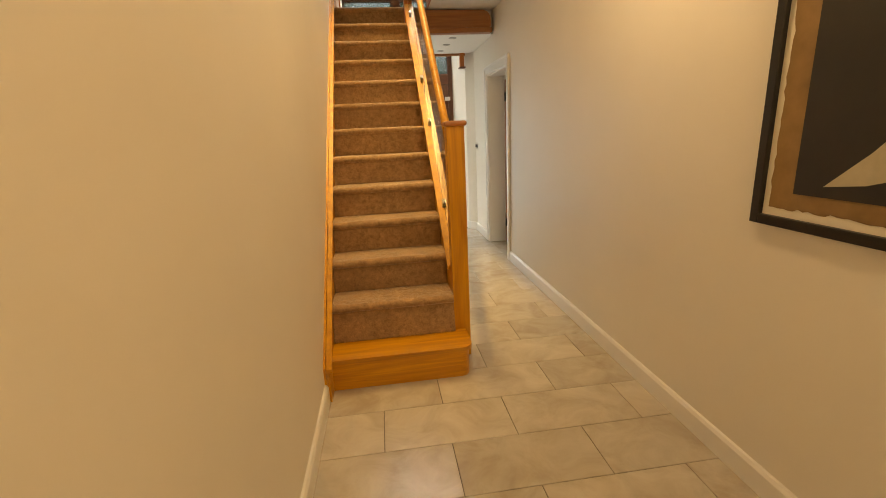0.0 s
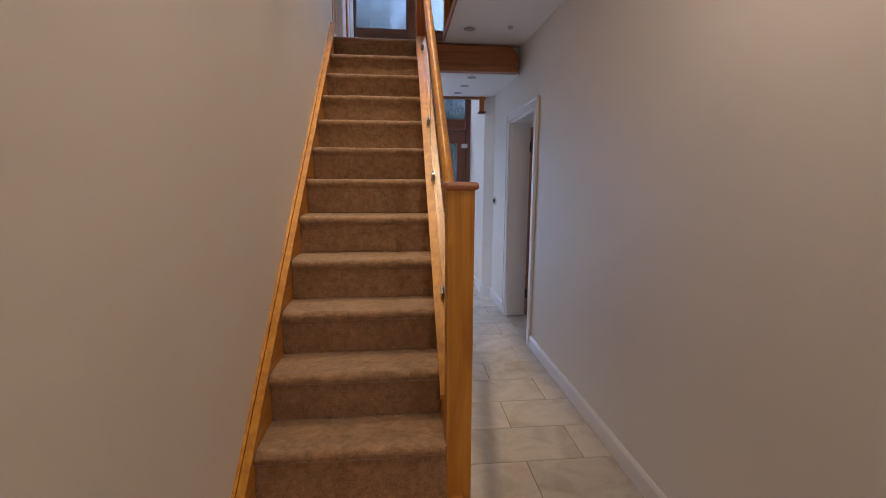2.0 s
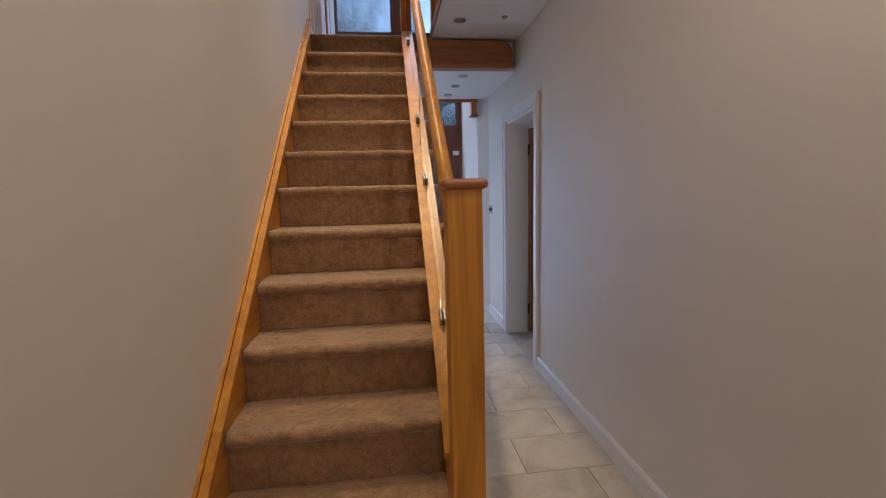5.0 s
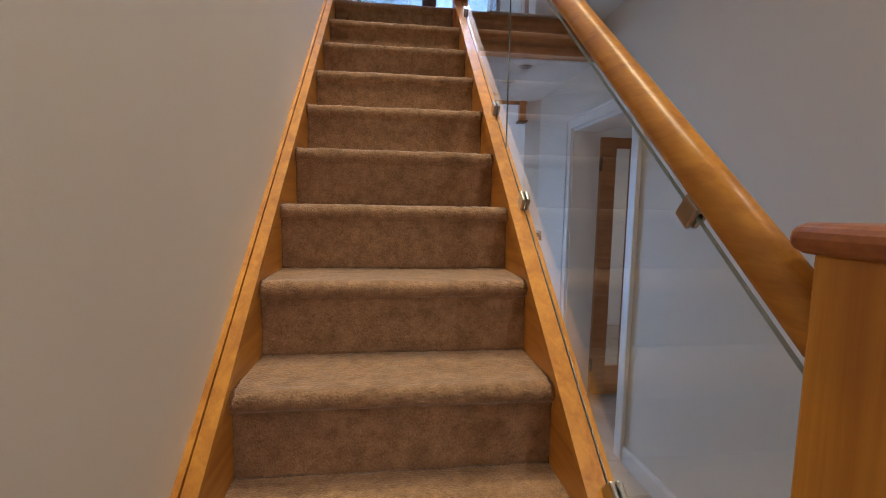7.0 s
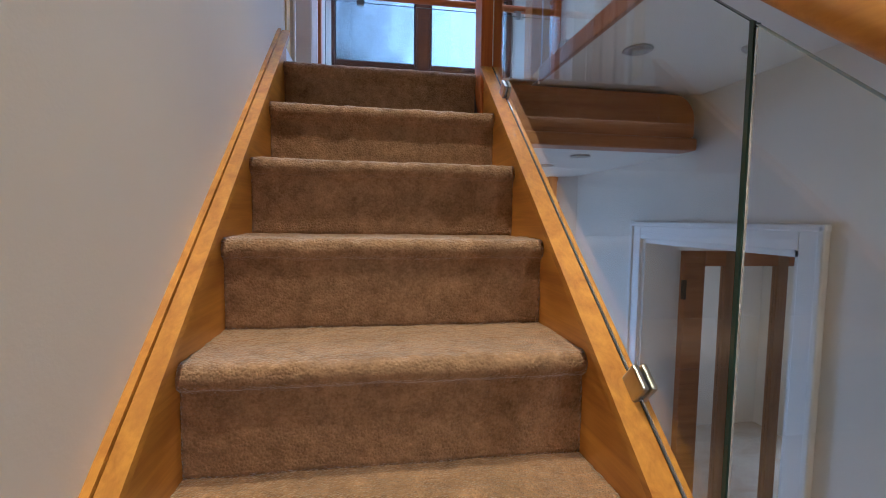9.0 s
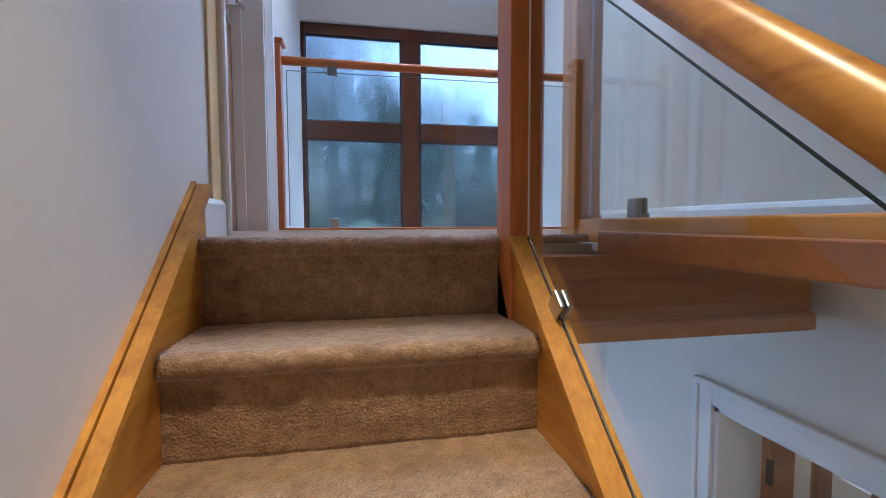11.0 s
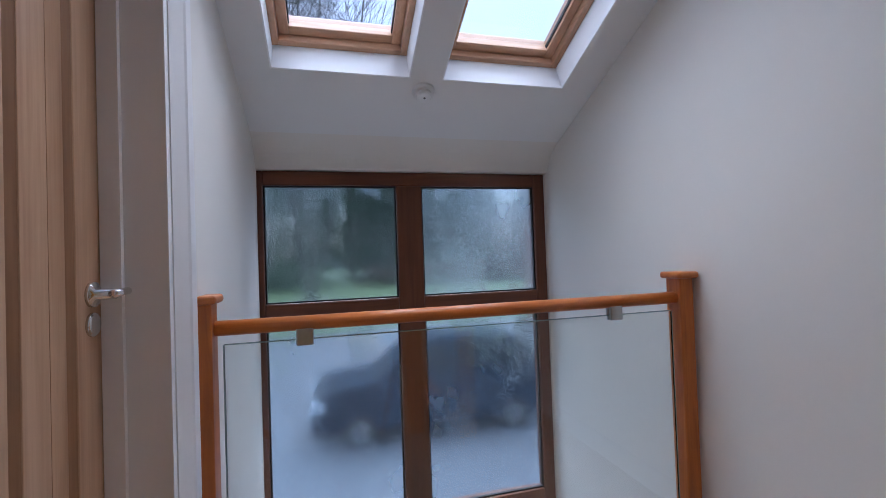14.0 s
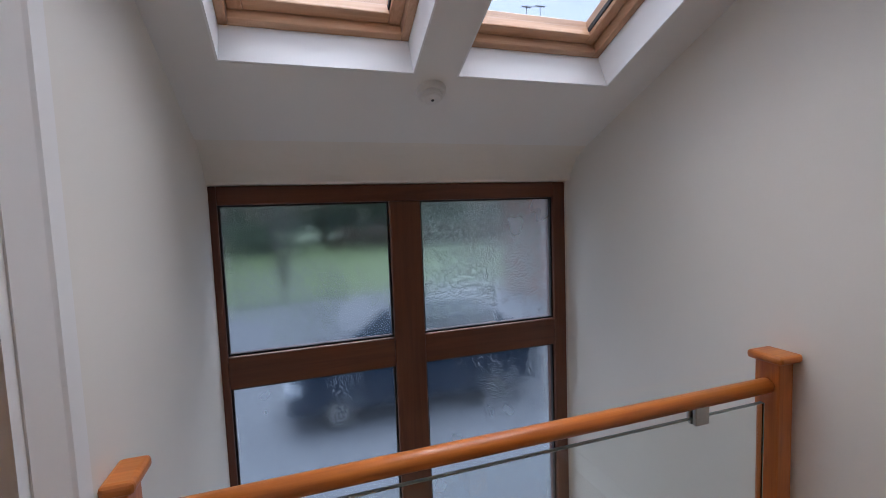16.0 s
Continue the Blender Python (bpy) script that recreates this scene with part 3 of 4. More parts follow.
def clamp(x, y, z, tilt=0.0, s=1.0):
    """A square steel glass clamp: two cheeks with a rubber-lined slot and a grub screw."""
    bm = bmesh.new()
    for a, b in ((-0.016, -0.0042), (0.0042, 0.016)):
        add_box(bm, a * s, b * s, -0.024 * s, 0.024 * s, -0.026 * s, 0.026 * s, 0.004, 2)
    add_box(bm, -0.0155 * s, 0.0155 * s, -0.0235 * s, 0.0235 * s, -0.0255 * s, -0.012 * s, 0.002, 1)
    bmesh.ops.transform(bm, matrix=pose(x, y, z) @ Matrix.Rotation(tilt, 4, "X"), verts=bm.verts)
    return bm


TILT = math.atan(SLOPE)
for y in (0.72, 1.365, 1.80, 2.62):
    part("glass_clamp", clamp(XG, y, RISE + SLOPE * y + 0.088, TILT), STEEL, bal, "brushed steel glass clamp")
for y in (0.565, 1.42, 1.825, 2.60):
    part("rail_clamp", clamp(XG, y, on_rail(y) - 0.070, TILT + math.pi, 0.75), STEEL, bal, "brushed steel clamp beneath the handrail")

# balustrade along the stairwell edge of the upper floor
wb = empty("stairwell_balustrade", "level oak and glass balustrade along the stairwell edge", "balustrade")
part("newel_post", box(1.035, 1.125, 2.99, 3.08, LAND - 0.02, 4.45, 0.004), OAK_Z, wb, "tall square varnished oak newel post")
part("base_rail", box(1.045, 1.115, 0.2, 2.99, LAND - 0.022, LAND + 0.045, 0.005), OAK_Y, wb, "oak base rail")
# takes the fascia brown: shade and glass haze put into its colour
part("edge_trim", box(1.0, 1.016, 0.2, LAND_EDGE - 0.07, HALL_CEIL - 0.006, LAND + 0.012, 0.004), BEAM, wb, "narrow oak edging, browned to look shaded")
part("handrail", tube([(1.08, 0.2, 3.60), (1.08, 1.5, 3.60), (1.08, 2.995, 3.60)], 0.028, 0.030, 18), OAK_Y, wb, "rounded oak handrail", True)
g = part("glass_panel", box(1.075, 1.085, 0.2, 2.975, LAND + 0.055, 3.55), GLASS, wb, "clear toughened glass panel")
g.visible_shadow = False
part("glass_edge", box(1.074, 1.086, 2.971, 2.9785, LAND + 0.055, 3.55, 0.002), GLASS_LIT_END, g, "cream strip coloured as the light in the glass end")
for y in (0.9, 1.8, 2.75):
    part("glass_clamp", clamp(1.08, y, LAND + 0.068), STEEL, wb, "brushed steel glass clamp")

# landing balustrade
lb = empty("landing_balustrade", "oak and glass balustrade across the landing edge", "balustrade")
BY = 4.08
lp = part("half_post", box(0.0, 0.038, BY - 0.034, BY + 0.034, LAND - 0.02, 3.632, 0.004), RED_OAK_Z, lb, "slim oak half post against the wall")
part("post_cap", box(-0.0, 0.054, BY - 0.050, BY + 0.050, 3.630, 3.655, 0.010, 3), RED_OAK_X, lp, "rounded oak post cap")
rp = part("newel_post", box(1.572, 1.630, BY - 0.034, BY + 0.034, 2.275, 3.632, 0.004), RED_OAK_Z, lb, "square oak newel post with a drop end")
part("post_cap", box(1.556, XU - 0.002, BY - 0.050, BY + 0.050, 3.630, 3.655, 0.010, 3), RED_OAK_X, rp, "rounded oak post cap")
part("post_foot", box(1.558, XU - 0.003, BY - 0.055, BY + 0.055, 2.255, 2.277, 0.008, 3), DARK_X, rp, "dark oak drop foot")
part("handrail", tube([(0.040, BY, 3.560), (0.8, BY, 3.560), (1.576, BY, 3.560)], 0.0225, 0.0215, 18), RED_OAK_X, lb, "rounded oak handrail", True)
part("base_rail", box(0.038, 1.572, BY - 0.03, BY + 0.03, LAND - 0.02, LAND + 0.012, 0.004), RED_OAK_X, lb, "low oak base rail")
g = part("glass_panel", box(0.062, 1.556, BY - 0.005, BY + 0.005, LAND + 0.022, 3.512), GLASS, lb, "clear toughened glass panel")
g.visible_shadow = False
part("glass_edge", box(0.0585, 0.062, BY - 0.005, BY + 0.005, LAND + 0.022, 3.512), GLASS_PALE, g)
part("glass_edge", box(1.556, 1.5595, BY - 0.005, BY + 0.005, LAND + 0.022, 3.512), GLASS_PALE, g)
part("glass_edge", box(0.062, 1.556, BY - 0.005, BY + 0.005, 3.512, 3.5145), GLASS_PALE, g)
for x in (0.278, 1.320):
    for z, flip in ((LAND + 0.034, 0.0), (3.522, math.pi)):
        bm = clamp(0, 0, 0, flip)
        bmesh.ops.transform(bm, matrix=pose(x, BY, z, 0, 0, 90), verts=bm.verts)
        part("glass_clamp", bm, STEEL, lb, "brushed steel glass clamp")

# oak fascia across the landing edge, with a rolled end against the wall
def fascia_outline(x0, x1, z0, z1, rad):
    pts = [(x0, z0), (x1 - 0.012, z0), (x1, z0 + 0.012)]
    for i in range(9):
        a = radians(i * 90 / 8)
        pts.append((x1 - rad + rad * math.cos(a), z1 - rad + rad * math.sin(a)))
    return pts + [(x0, z1)]


fas = empty("landing_fascia", "brown oak fascia board with a rounded end", "fascia")
part("fascia_board", prism(fascia_outline(0.862, XR - 0.045, 2.50, 2.676, 0.10), LAND_EDGE - 0.045, LAND_EDGE + 0.04, "y", 1, 0.006), BEAM, fas)
part("fascia_lip", box(0.855, XR - 0.036, LAND_EDGE - 0.062, LAND_EDGE + 0.04, 2.447, 2.50, 0.010, 3), BEAM, fas, "projecting lower oak lip")
fas2 = empty("void_fascia", "dark oak fascia along the landing's far edge", "fascia")
part("fascia_board", box(0.0, XU, VOID - 0.03, VOID - 0.001, 2.42, LAND - 0.02, 0.004), BEAM, fas2)

# ---- glazed front ----
front = tagged(new("window_1"), "dark stained timber glazed front with misted panes", "window", kind="structure")
FY0, FY1 = FRONT - 0.005, FRONT + 0.075


def bar(name, x0, x1, z0, z1, material, proud=0.0):
    return part(name, box(x0, x1, FY0 - proud, FY1, z0, z1, 0.006), material, front, "dark stained timber")


bar("frame_post", -0.03, 0.028, 0.0, 4.222, DARK_Z)
bar("frame_post", 1.570, 1.640, 0.0, 4.222, DARK_Z)
bar("mullion", 0.727, 0.872, 2.33, 4.146, DARK_Z, 0.002)
bar("frame_head", 0.028, 1.570, 4.146, 4.222, DARK_X)
bar("transom", 0.028, 0.727, 3.385, 3.522, DARK_X)
bar("transom", 0.872, 1.570, 3.385, 3.522, DARK_X)
bar("middle_rail", 0.028, 1.570, 2.17, 2.33, DARK_X)
bar("sill", 0.028, 1.570, -0.02, 0.03, DARK_X)
bar("mullion", 0.66, 0.73, 0.03, 2.17, DARK_Z)
for x0, x1, z0, z1 in ((0.028, 0.727, 3.522, 4.146), (0.872, 1.570, 3.522, 4.146), (0.028, 0.727, 2.33, 3.385), (0.872, 1.570, 2.33, 3.385),
                       (0.028, 0.66, 0.03, 2.17)):
    p = part("pane", box(x0 - 0.004, x1 + 0.004, FRONT + 0.03, FRONT + 0.042, z0 - 0.004, z1 + 0.004), MIST_HEAVY if x0 > 0.8 and z0 > 3.4 else MIST, front, "pane misted with condensation")
    p.visible_shadow = False
    bead = bmesh.new()
    for a in ((x0, x0 + 0.008, z0, z1), (x1 - 0.008, x1, z0, z1), (x0, x1, z0, z0 + 0.008), (x0, x1, z1 - 0.008, z1)):
        add_box(bead, a[0], a[1], FRONT + 0.012, FRONT + 0.03, a[2], a[3])
    part("gasket", bead, RUBBER, front, "dark glazing gasket")
structure("wall_front_side", box(1.640, XU + 0.001, FRONT - 0.004, FRONT + 0.1, -0.1, 4.225), WALL, "cream plaster reveal beside the glazing", "wall")

door = tagged(new("door_1"), "dark stained timber front door with glazed upper part", "door", kind="structure")
DX0, DX1 = 0.735, 1.565
for nm, a in (("stile", (DX0, DX0 + 0.10, 0.03, 2.165)), ("stile", (DX1 - 0.12, DX1, 0.03, 2.165)), ("rail", (DX0 + 0.10, DX1 - 0.12, 1.99, 2.165)),
              ("rail", (DX0 + 0.10, DX1 - 0.12, 0.95, 1.10)), ("rail", (DX0 + 0.10, DX1 - 0.12, 0.03, 0.25))):
    part(nm, box(a[0], a[1], FRONT + 0.0, FRONT + 0.055, a[2], a[3], 0.004), DARK_Z if nm == "stile" else DARK_X, door)
dp = part("pane", box(DX0 + 0.10, DX1 - 0.12, FRONT + 0.022, FRONT + 0.034, 1.10, 1.99), MIST, door, "misted door pane")
dp.visible_shadow = False
part("panel", box(DX0 + 0.10, DX1 - 0.12, FRONT + 0.015, FRONT + 0.045, 0.25, 0.95), DARK_Z, door, "dark timber lower panel")
for z in (0.25, 1.15, 1.95):
    part("hinge", box(DX1 - 0.055, DX1 + 0.03, FRONT - 0.022, FRONT + 0.0, z - 0.03, z + 0.03, 0.004), WHITE_PLASTIC, door, "pale metal hinge")
part("letter_plate", box(1.0, 1.26, FRONT - 0.014, FRONT + 0.0, 1.0, 1.05, 0.004), CHROME, door, "chrome letter plate")

# ---- skylights ----
def skylight(x0, x1):
    ob = empty("skylight", "pine framed roof window in a white shaft", "skylight", "roof windows over the landing")
    ang = math.atan(RAKE)
    ln = (SY0 - SY1) / math.cos(ang)
    m = Matrix.Translation((0, SY0, rake(SY0))) @ Matrix.Rotation(-ang, 4, "X")

    def piece(name, a0, a1, b0, b1, c0, c1, material, label=""):
        bm = box(a0, a1, -b1, -b0, c0, c1, 0.004 if name in ("outer_frame", "sash") else 0.0)
        bmesh.ops.transform(bm, matrix=m, verts=bm.verts)
        return part(name, bm, material, ob, label)
    e = 0.003
    lo, hi = 0.13, 0.215
    for nm, w, (u, v), mt in (("outer_frame", 0.032, (lo, hi), PINE), ("sash", 0.075, (lo + 0.035, hi + 0.02), PINE)):
        off = 0.0 if nm == "outer_frame" else 0.030
        piece(nm, x0 + off + e, x0 + w, off, ln - off, u, v, mt, "lacquered pine")
        piece(nm, x1 - w, x1 - off - e, off, ln - off, u, v, mt, "lacquered pine")
        piece(nm, x0 + w, x1 - w, off + e, w, u, v, PINE_X, "lacquered pine")
        piece(nm, x0 + w, x1 - w, ln - w, ln - off - e, u, v, PINE_X, "lacquered pine")
    piece("gasket", x0 + 0.074, x0 + 0.080, 0.075, ln - 0.075, lo + 0.05, lo + 0.066, RUBBER, "dark gasket")
    piece("gasket", x1 - 0.080, x1 - 0.074, 0.075, ln - 0.075, lo + 0.05, lo + 0.066, RUBBER, "dark gasket")
    gl = piece("pane", x0 + 0.07, x1 - 0.07, 0.07, ln - 0.07, lo + 0.068, lo + 0.074, PANE, "clear roof glass")
    gl.visible_shadow = False
    return ob


# whiter than the ceiling: the skylight's brightness put into an added lining
SHAFT = paint("skylit_shaft_white", (0.90, 0.90, 0.90), 0.01, 0.5, 0.05)


def shaft_lining(name, x0, x1):
    bm = bmesh.new()
    ln, t = (SY0 - SY1) * math.hypot(1, RAKE), 0.006
    for a in ((x0, x0 + t, -ln, 0), (x1 - t, x1, -ln, 0), (x0 + t, x1 - t, -t, 0), (x0 + t, x1 - t, -ln, t - ln)):
        add_box(bm, a[0], a[1], a[2], a[3], 0.001, 0.129)
    m = Matrix.Translation((0, SY0, rake(SY0))) @ Matrix.Rotation(-math.atan(RAKE), 4, "X")
    bmesh.ops.transform(bm, matrix=m, verts=bm.verts)
    structure(name, bm, SHAFT, "added shaft lining, coloured brighter to look skylit", "skylight lining")


for i, (a, b) in enumerate(SKY):
    skylight(a, b)
    shaft_lining(f"trim_skylight_{i + 1}", a, b)
yd = 4.690
det = empty("smoke_alarm", "round white smoke alarm on the sloping ceiling", "smoke alarm")
for nm, prof, mt in (("base", [(0.052, 0), (0.052, 0.012), (0.047, 0.02)], WHITE_PLASTIC), ("dome", [(0.036, 0.02), (0.036, 0.034), (0.028, 0.04), (0.0, 0.042)], WHITE_PLASTIC),
                     ("indicator", [(0.005, 0.042), (0.005, 0.044), (0, 0.0445)], BLACK)):
    bm = disc(0, 0, 0, prof)
    bmesh.ops.transform(bm, matrix=Matrix.Translation((0.797, yd, rake(yd))) @ Matrix.Rotation(math.pi - math.atan(RAKE), 4, "X"), verts=bm.verts)
    part(nm, bm, mt, det)


# ---- doors ----
def lever_handle(parent, x, y, z, sx=1):
    """Chrome lever on a rose, its lever along +y, with a key escutcheon below; stands off along x."""
    h = part("handle", disc(x, y, z, [(0.026, 0), (0.026, 0.008 * sx), (0.012, 0.011 * sx), (0.011, 0.045 * sx)], 24, "x"), CHROME, parent, "chrome lever handle", True)
    part("lever", tube([(x + 0.045 * sx, y - 0.012, z), (x + 0.047 * sx, y + 0.03, z + 0.002), (x + 0.046 * sx, y + 0.08, z + 0.004), (x + 0.04 * sx, y + 0.115, z)],
         0.0095, 0.0085, 12), CHROME, h, "chrome lever", True)
    part("escutcheon", disc(x, y, z - 0.062, [(0.025, 0), (0.025, 0.006 * sx), (0.02, 0.009 * sx), (0.0, 0.009 * sx)], 24, "x"), CHROME, parent, "chrome key escutcheon", True)
    return h


ld = tagged(new("door_2"), "closed pale oak panelled door on the landing", "door", kind="structure")
LX0, LX1 = -0.165, -0.127
ly0, ly1, lz0, lz1 = DY0 + 0.024, DY1 - 0.025, LAND + 0.006, DTOP - 0.026
for nm, a in (("stile", (ly0, ly0 + 0.10, lz0, lz1)), ("stile", (ly1 - 0.10, ly1, lz0, lz1)), ("rail", (ly0 + 0.10, ly1 - 0.10, lz0, lz0 + 0.20)),
              ("rail", (ly0 + 0.10, ly1 - 0.10, lz1 - 0.11, lz1))):
    part(nm, box(LX0, LX1, a[0], a[1], a[2], a[3], 0.002), DOOR_OAK, ld)
inner0, inner1 = ly0 + 0.10, ly1 - 0.10
w = (inner1 - inner0 - 2 * 0.075) / 3
for i in range(3):
    a = inner0 + i * (w + 0.075)
    part("panel", box(LX0 + 0.01, LX1 - 0.010, a, a + w, lz0 + 0.20, lz1 - 0.11, 0.002), DOOR_OAK, ld, "recessed oak panel")
    for q in (a, a + w - 0.016):
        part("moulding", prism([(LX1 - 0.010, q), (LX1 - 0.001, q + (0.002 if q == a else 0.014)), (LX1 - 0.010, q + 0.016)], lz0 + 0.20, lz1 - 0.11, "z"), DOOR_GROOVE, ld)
    if i < 2:
        part("muntin", box(LX0, LX1, a + w, a + w + 0.075, lz0 + 0.20, lz1 - 0.11, 0.002), DOOR_OAK, ld)
lever_handle(ld, LX1, ly1 - 0.045, 3.685)

rd = tagged(new("door_3"), "open oak door with three tall glazed lights", "door", kind="structure")
RX0, RX1, RYA, RYB = 1.950, 2.800, 3.150, 3.190
for a in ((RX0, RX0 + 0.115), (RX0 + 0.235, RX0 + 0.30), (RX0 + 0.55, RX0 + 0.615), (RX1 - 0.115, RX1)):
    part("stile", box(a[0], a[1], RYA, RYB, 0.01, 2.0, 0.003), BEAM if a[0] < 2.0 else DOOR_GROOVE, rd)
for a, b in ((RX0 + 0.115, RX0 + 0.235), (RX0 + 0.30, RX0 + 0.55), (RX0 + 0.615, RX1 - 0.115)):
    part("rail", box(a, b, RYA, RYB, 1.92, 2.0, 0.003), BEAM, rd)
    part("rail", box(a, b, RYA, RYB, 0.01, 0.24, 0.003), BEAM, rd)
    q = part("pane", box(a, b, RYA + 0.016, RYA + 0.022, 0.24, 1.92), PANE, rd, "clear glass light")
    q.visible_shadow = False
for z in (0.25, 1.80):
    part("hinge", box(RX0 - 0.012, RX0 + 0.004, RYA - 0.012, RYA + 0.01, z - 0.05, z + 0.05, 0.002), RUBBER, rd, "dark steel butt hinge")

# ---- room through the hall doorway ----
EX = 4.45
room = bmesh.new()
add_box(room, XR + 0.2, EX, FRONT, FRONT + 0.2, -0.1, 2.5)
add_box(room, XR + 0.2, EX, 0.4, 0.6, -0.1, 2.5)
add_box(room, EX, EX + 0.2, 0.4, 2.0, -0.1, 2.5)
add_box(room, EX, EX + 0.2, 4.74, FRONT + 0.2, -0.1, 2.5)
add_box(room, EX, EX + 0.2, 2.0, 4.74, -0.1, 0.55)
add_box(room, EX, EX + 0.2, 2.0, 4.74, 2.15, 2.5)
structure("wall_side_room", room, WALL, "cream painted walls of the side room", "wall")
structure("ceiling_side_room", box(XR + 0.2, EX, 0.6, FRONT, 2.45, 2.5), CEIL, "white painted ceiling of the side room", "ceiling")
structure("floor_side_room", box(XR, EX, 0.6, FRONT, -0.06, -0.004), TILE, "pale stone floor of the side room", "floor")
rw = tagged(new("window_2"), "oak framed side-room window onto the garden", "window", kind="structure")
for y0, y1, z0, z1 in ((2.0, 2.06, 0.55, 2.15), (4.68, 4.74, 0.55, 2.15), (3.34, 3.40, 0.61, 2.09), (2.06, 4.68, 0.55, 0.61), (2.06, 4.68, 2.09, 2.15)):
    part("window_frame", box(EX + 0.05, EX + 0.12, y0, y1, z0, z1, 0.004), BEAM, rw)
for y0, y1 in ((2.06, 3.34), (3.40, 4.68)):
    q = part("pane", box(EX + 0.08, EX + 0.086, y0, y1, 0.61, 2.09), PANE, rw)
    q.visible_shadow = False


# ---- hall fittings ----
def downlight(x, y, z, lit=False):
    d = empty("downlight", "recessed round steel ceiling downlight, unlit", "downlight", "ceiling downlights")
    part("trim_ring", disc(x, y, z, [(0.030, 0.003), (0.043, -0.001), (0.046, -0.005), (0.040, -0.008), (0.031, -0.004)], 30), STEEL, d, "brushed steel trim ring", True)
    part("bulb", disc(x, y, z, [(0.03, 0.004), (0.03, 0.001), (0.0, -0.001)], 24), GLASS_EDGE, d, "dark lamp glass")
    return d


for p in ((1.187, 2.44, HALL_CEIL), (1.20, 0.6, HALL_CEIL), (1.314, 3.07, LAND_CEIL), (1.30, 3.45, LAND_CEIL), (1.28, 3.85, LAND_CEIL)):
    downlight(*p)
sens = empty("ceiling_sensor", "small round steel ceiling sensor", "sensor")
part("body", disc(1.51, 2.36, HALL_CEIL, [(0.022, 0.002), (0.022, -0.008), (0.014, -0.016), (0.0, -0.018)], 20), STEEL, sens)

sw = empty("light_switch", "chrome multi-gang switch plate on the passage wall", "switch")
part("plate", box(XR - 0.010, XR, 3.80, 3.95, 1.17, 1.26, 0.003), CHROME, sw)
for i in range(3):
    part("rocker", box(XR - 0.016, XR - 0.010, 3.825 + i * 0.04, 3.845 + i * 0.04, 1.195, 1.235, 0.002), BLACK, sw, "dark rocker")

# framed picture on the hall wall
pic = empty("framed_picture", "black framed picture with a torn brown paper mount", "picture")
PY0, PY1, PZ0, PZ1 = -1.80, -0.877, 1.035, 2.15
FW = 0.034
for a in ((PY0, PY0 + FW, PZ0, PZ1), (PY1 - FW, PY1, PZ0, PZ1), (PY0 + FW, PY1 - FW, PZ0, PZ0 + FW), (PY0 + FW, PY1 - FW, PZ1 - FW, PZ1)):
    part("frame", box(XR - 0.030, XR, a[0], a[1], a[2], a[3], 0.003), BLACK, pic, "black lacquered frame")
MOUNT = paint("off_white_mount", (0.78, 0.74, 0.64), 0.03)
PAPER = plain("torn_brown_paper", (0.31, 0.19, 0.08), 0.8, 0.0, 0.35, 9)
INK = plain("dark_print", (0.022, 0.018, 0.012), 0.5, 0.0, 0.4, 7)
PALE = plain("pale_print_shape", (0.50, 0.45, 0.33), 0.6, 0.0, 0.2, 12)
part("mount", box(XR - 0.012, XR - 0.008, PY0 + FW, PY1 - FW, PZ0 + FW, PZ1 - FW), MOUNT, pic, "off-white mount")
rng = random.Random(4)
ya, yb, za, zb = PY0 + FW + 0.03, PY1 - FW - 0.026, PZ0 + FW + 0.028, PZ1 - FW - 0.03
edge = []
for (p, q) in (((ya, za), (yb, za)), ((yb, za), (yb, zb)), ((yb, zb), (ya, zb)), ((ya, zb), (ya, za))):
    k = 44
    for i in range(k):
        t = i / k
        j = rng.gauss(0, 0.0028) + 0.006 * noise.noise((t * 9, p[0] * 5, p[1] * 3))
        y, z = p[0] + (q[0] - p[0]) * t, p[1] + (q[1] - p[1]) * t
        edge.append((y + (j if p[0] == q[0] else 0), z + (j if p[1] == q[1] else 0)))
part("paper", prism(edge, XR - 0.014, XR - 0.0125), PAPER, pic, "torn-edged brown paper")
part("print", box(XR - 0.016, XR - 0.0142, ya + 0.08, yb - 0.085, za + 0.055, zb - 0.06), INK, pic, "dark print")
shape = [(-1.52, 1.20), (-1.40, 1.25), (-1.24, 1.20), (-1.12, 1.185), (-1.24, 1.29), (-1.36, 1.42), (-1.50, 1.47), (-1.62, 1.40)]
part("pale_shape", prism(shape, XR - 0.0175, XR - 0.0162), PALE, pic, "pale rounded shape")

mat_thing = empty("door_mat", "coir door mat before the front door", "mat")
part("pile", box(0.80, 1.45, 4.55, 5.0, 0.0, 0.016, 0.004), plain("coir", (0.33, 0.17, 0.06), 0.95, 0, 0.4, 90), mat_thing)

# ---- outside ----
def ground_material(name, a, b_, scale, relief):
    m, n, l, b = mat(name, 0.7)
    v = coords(n, l)
    c = ramp(n, l, tex(n, l, v, scale, 5), [(0.35, a), (0.7, b_)])
    l.new(c, b.inputs["Base Color"])
    bump(n, l, b, tex(n, l, v, scale * 5, 3), 0.5, relief)
    return m


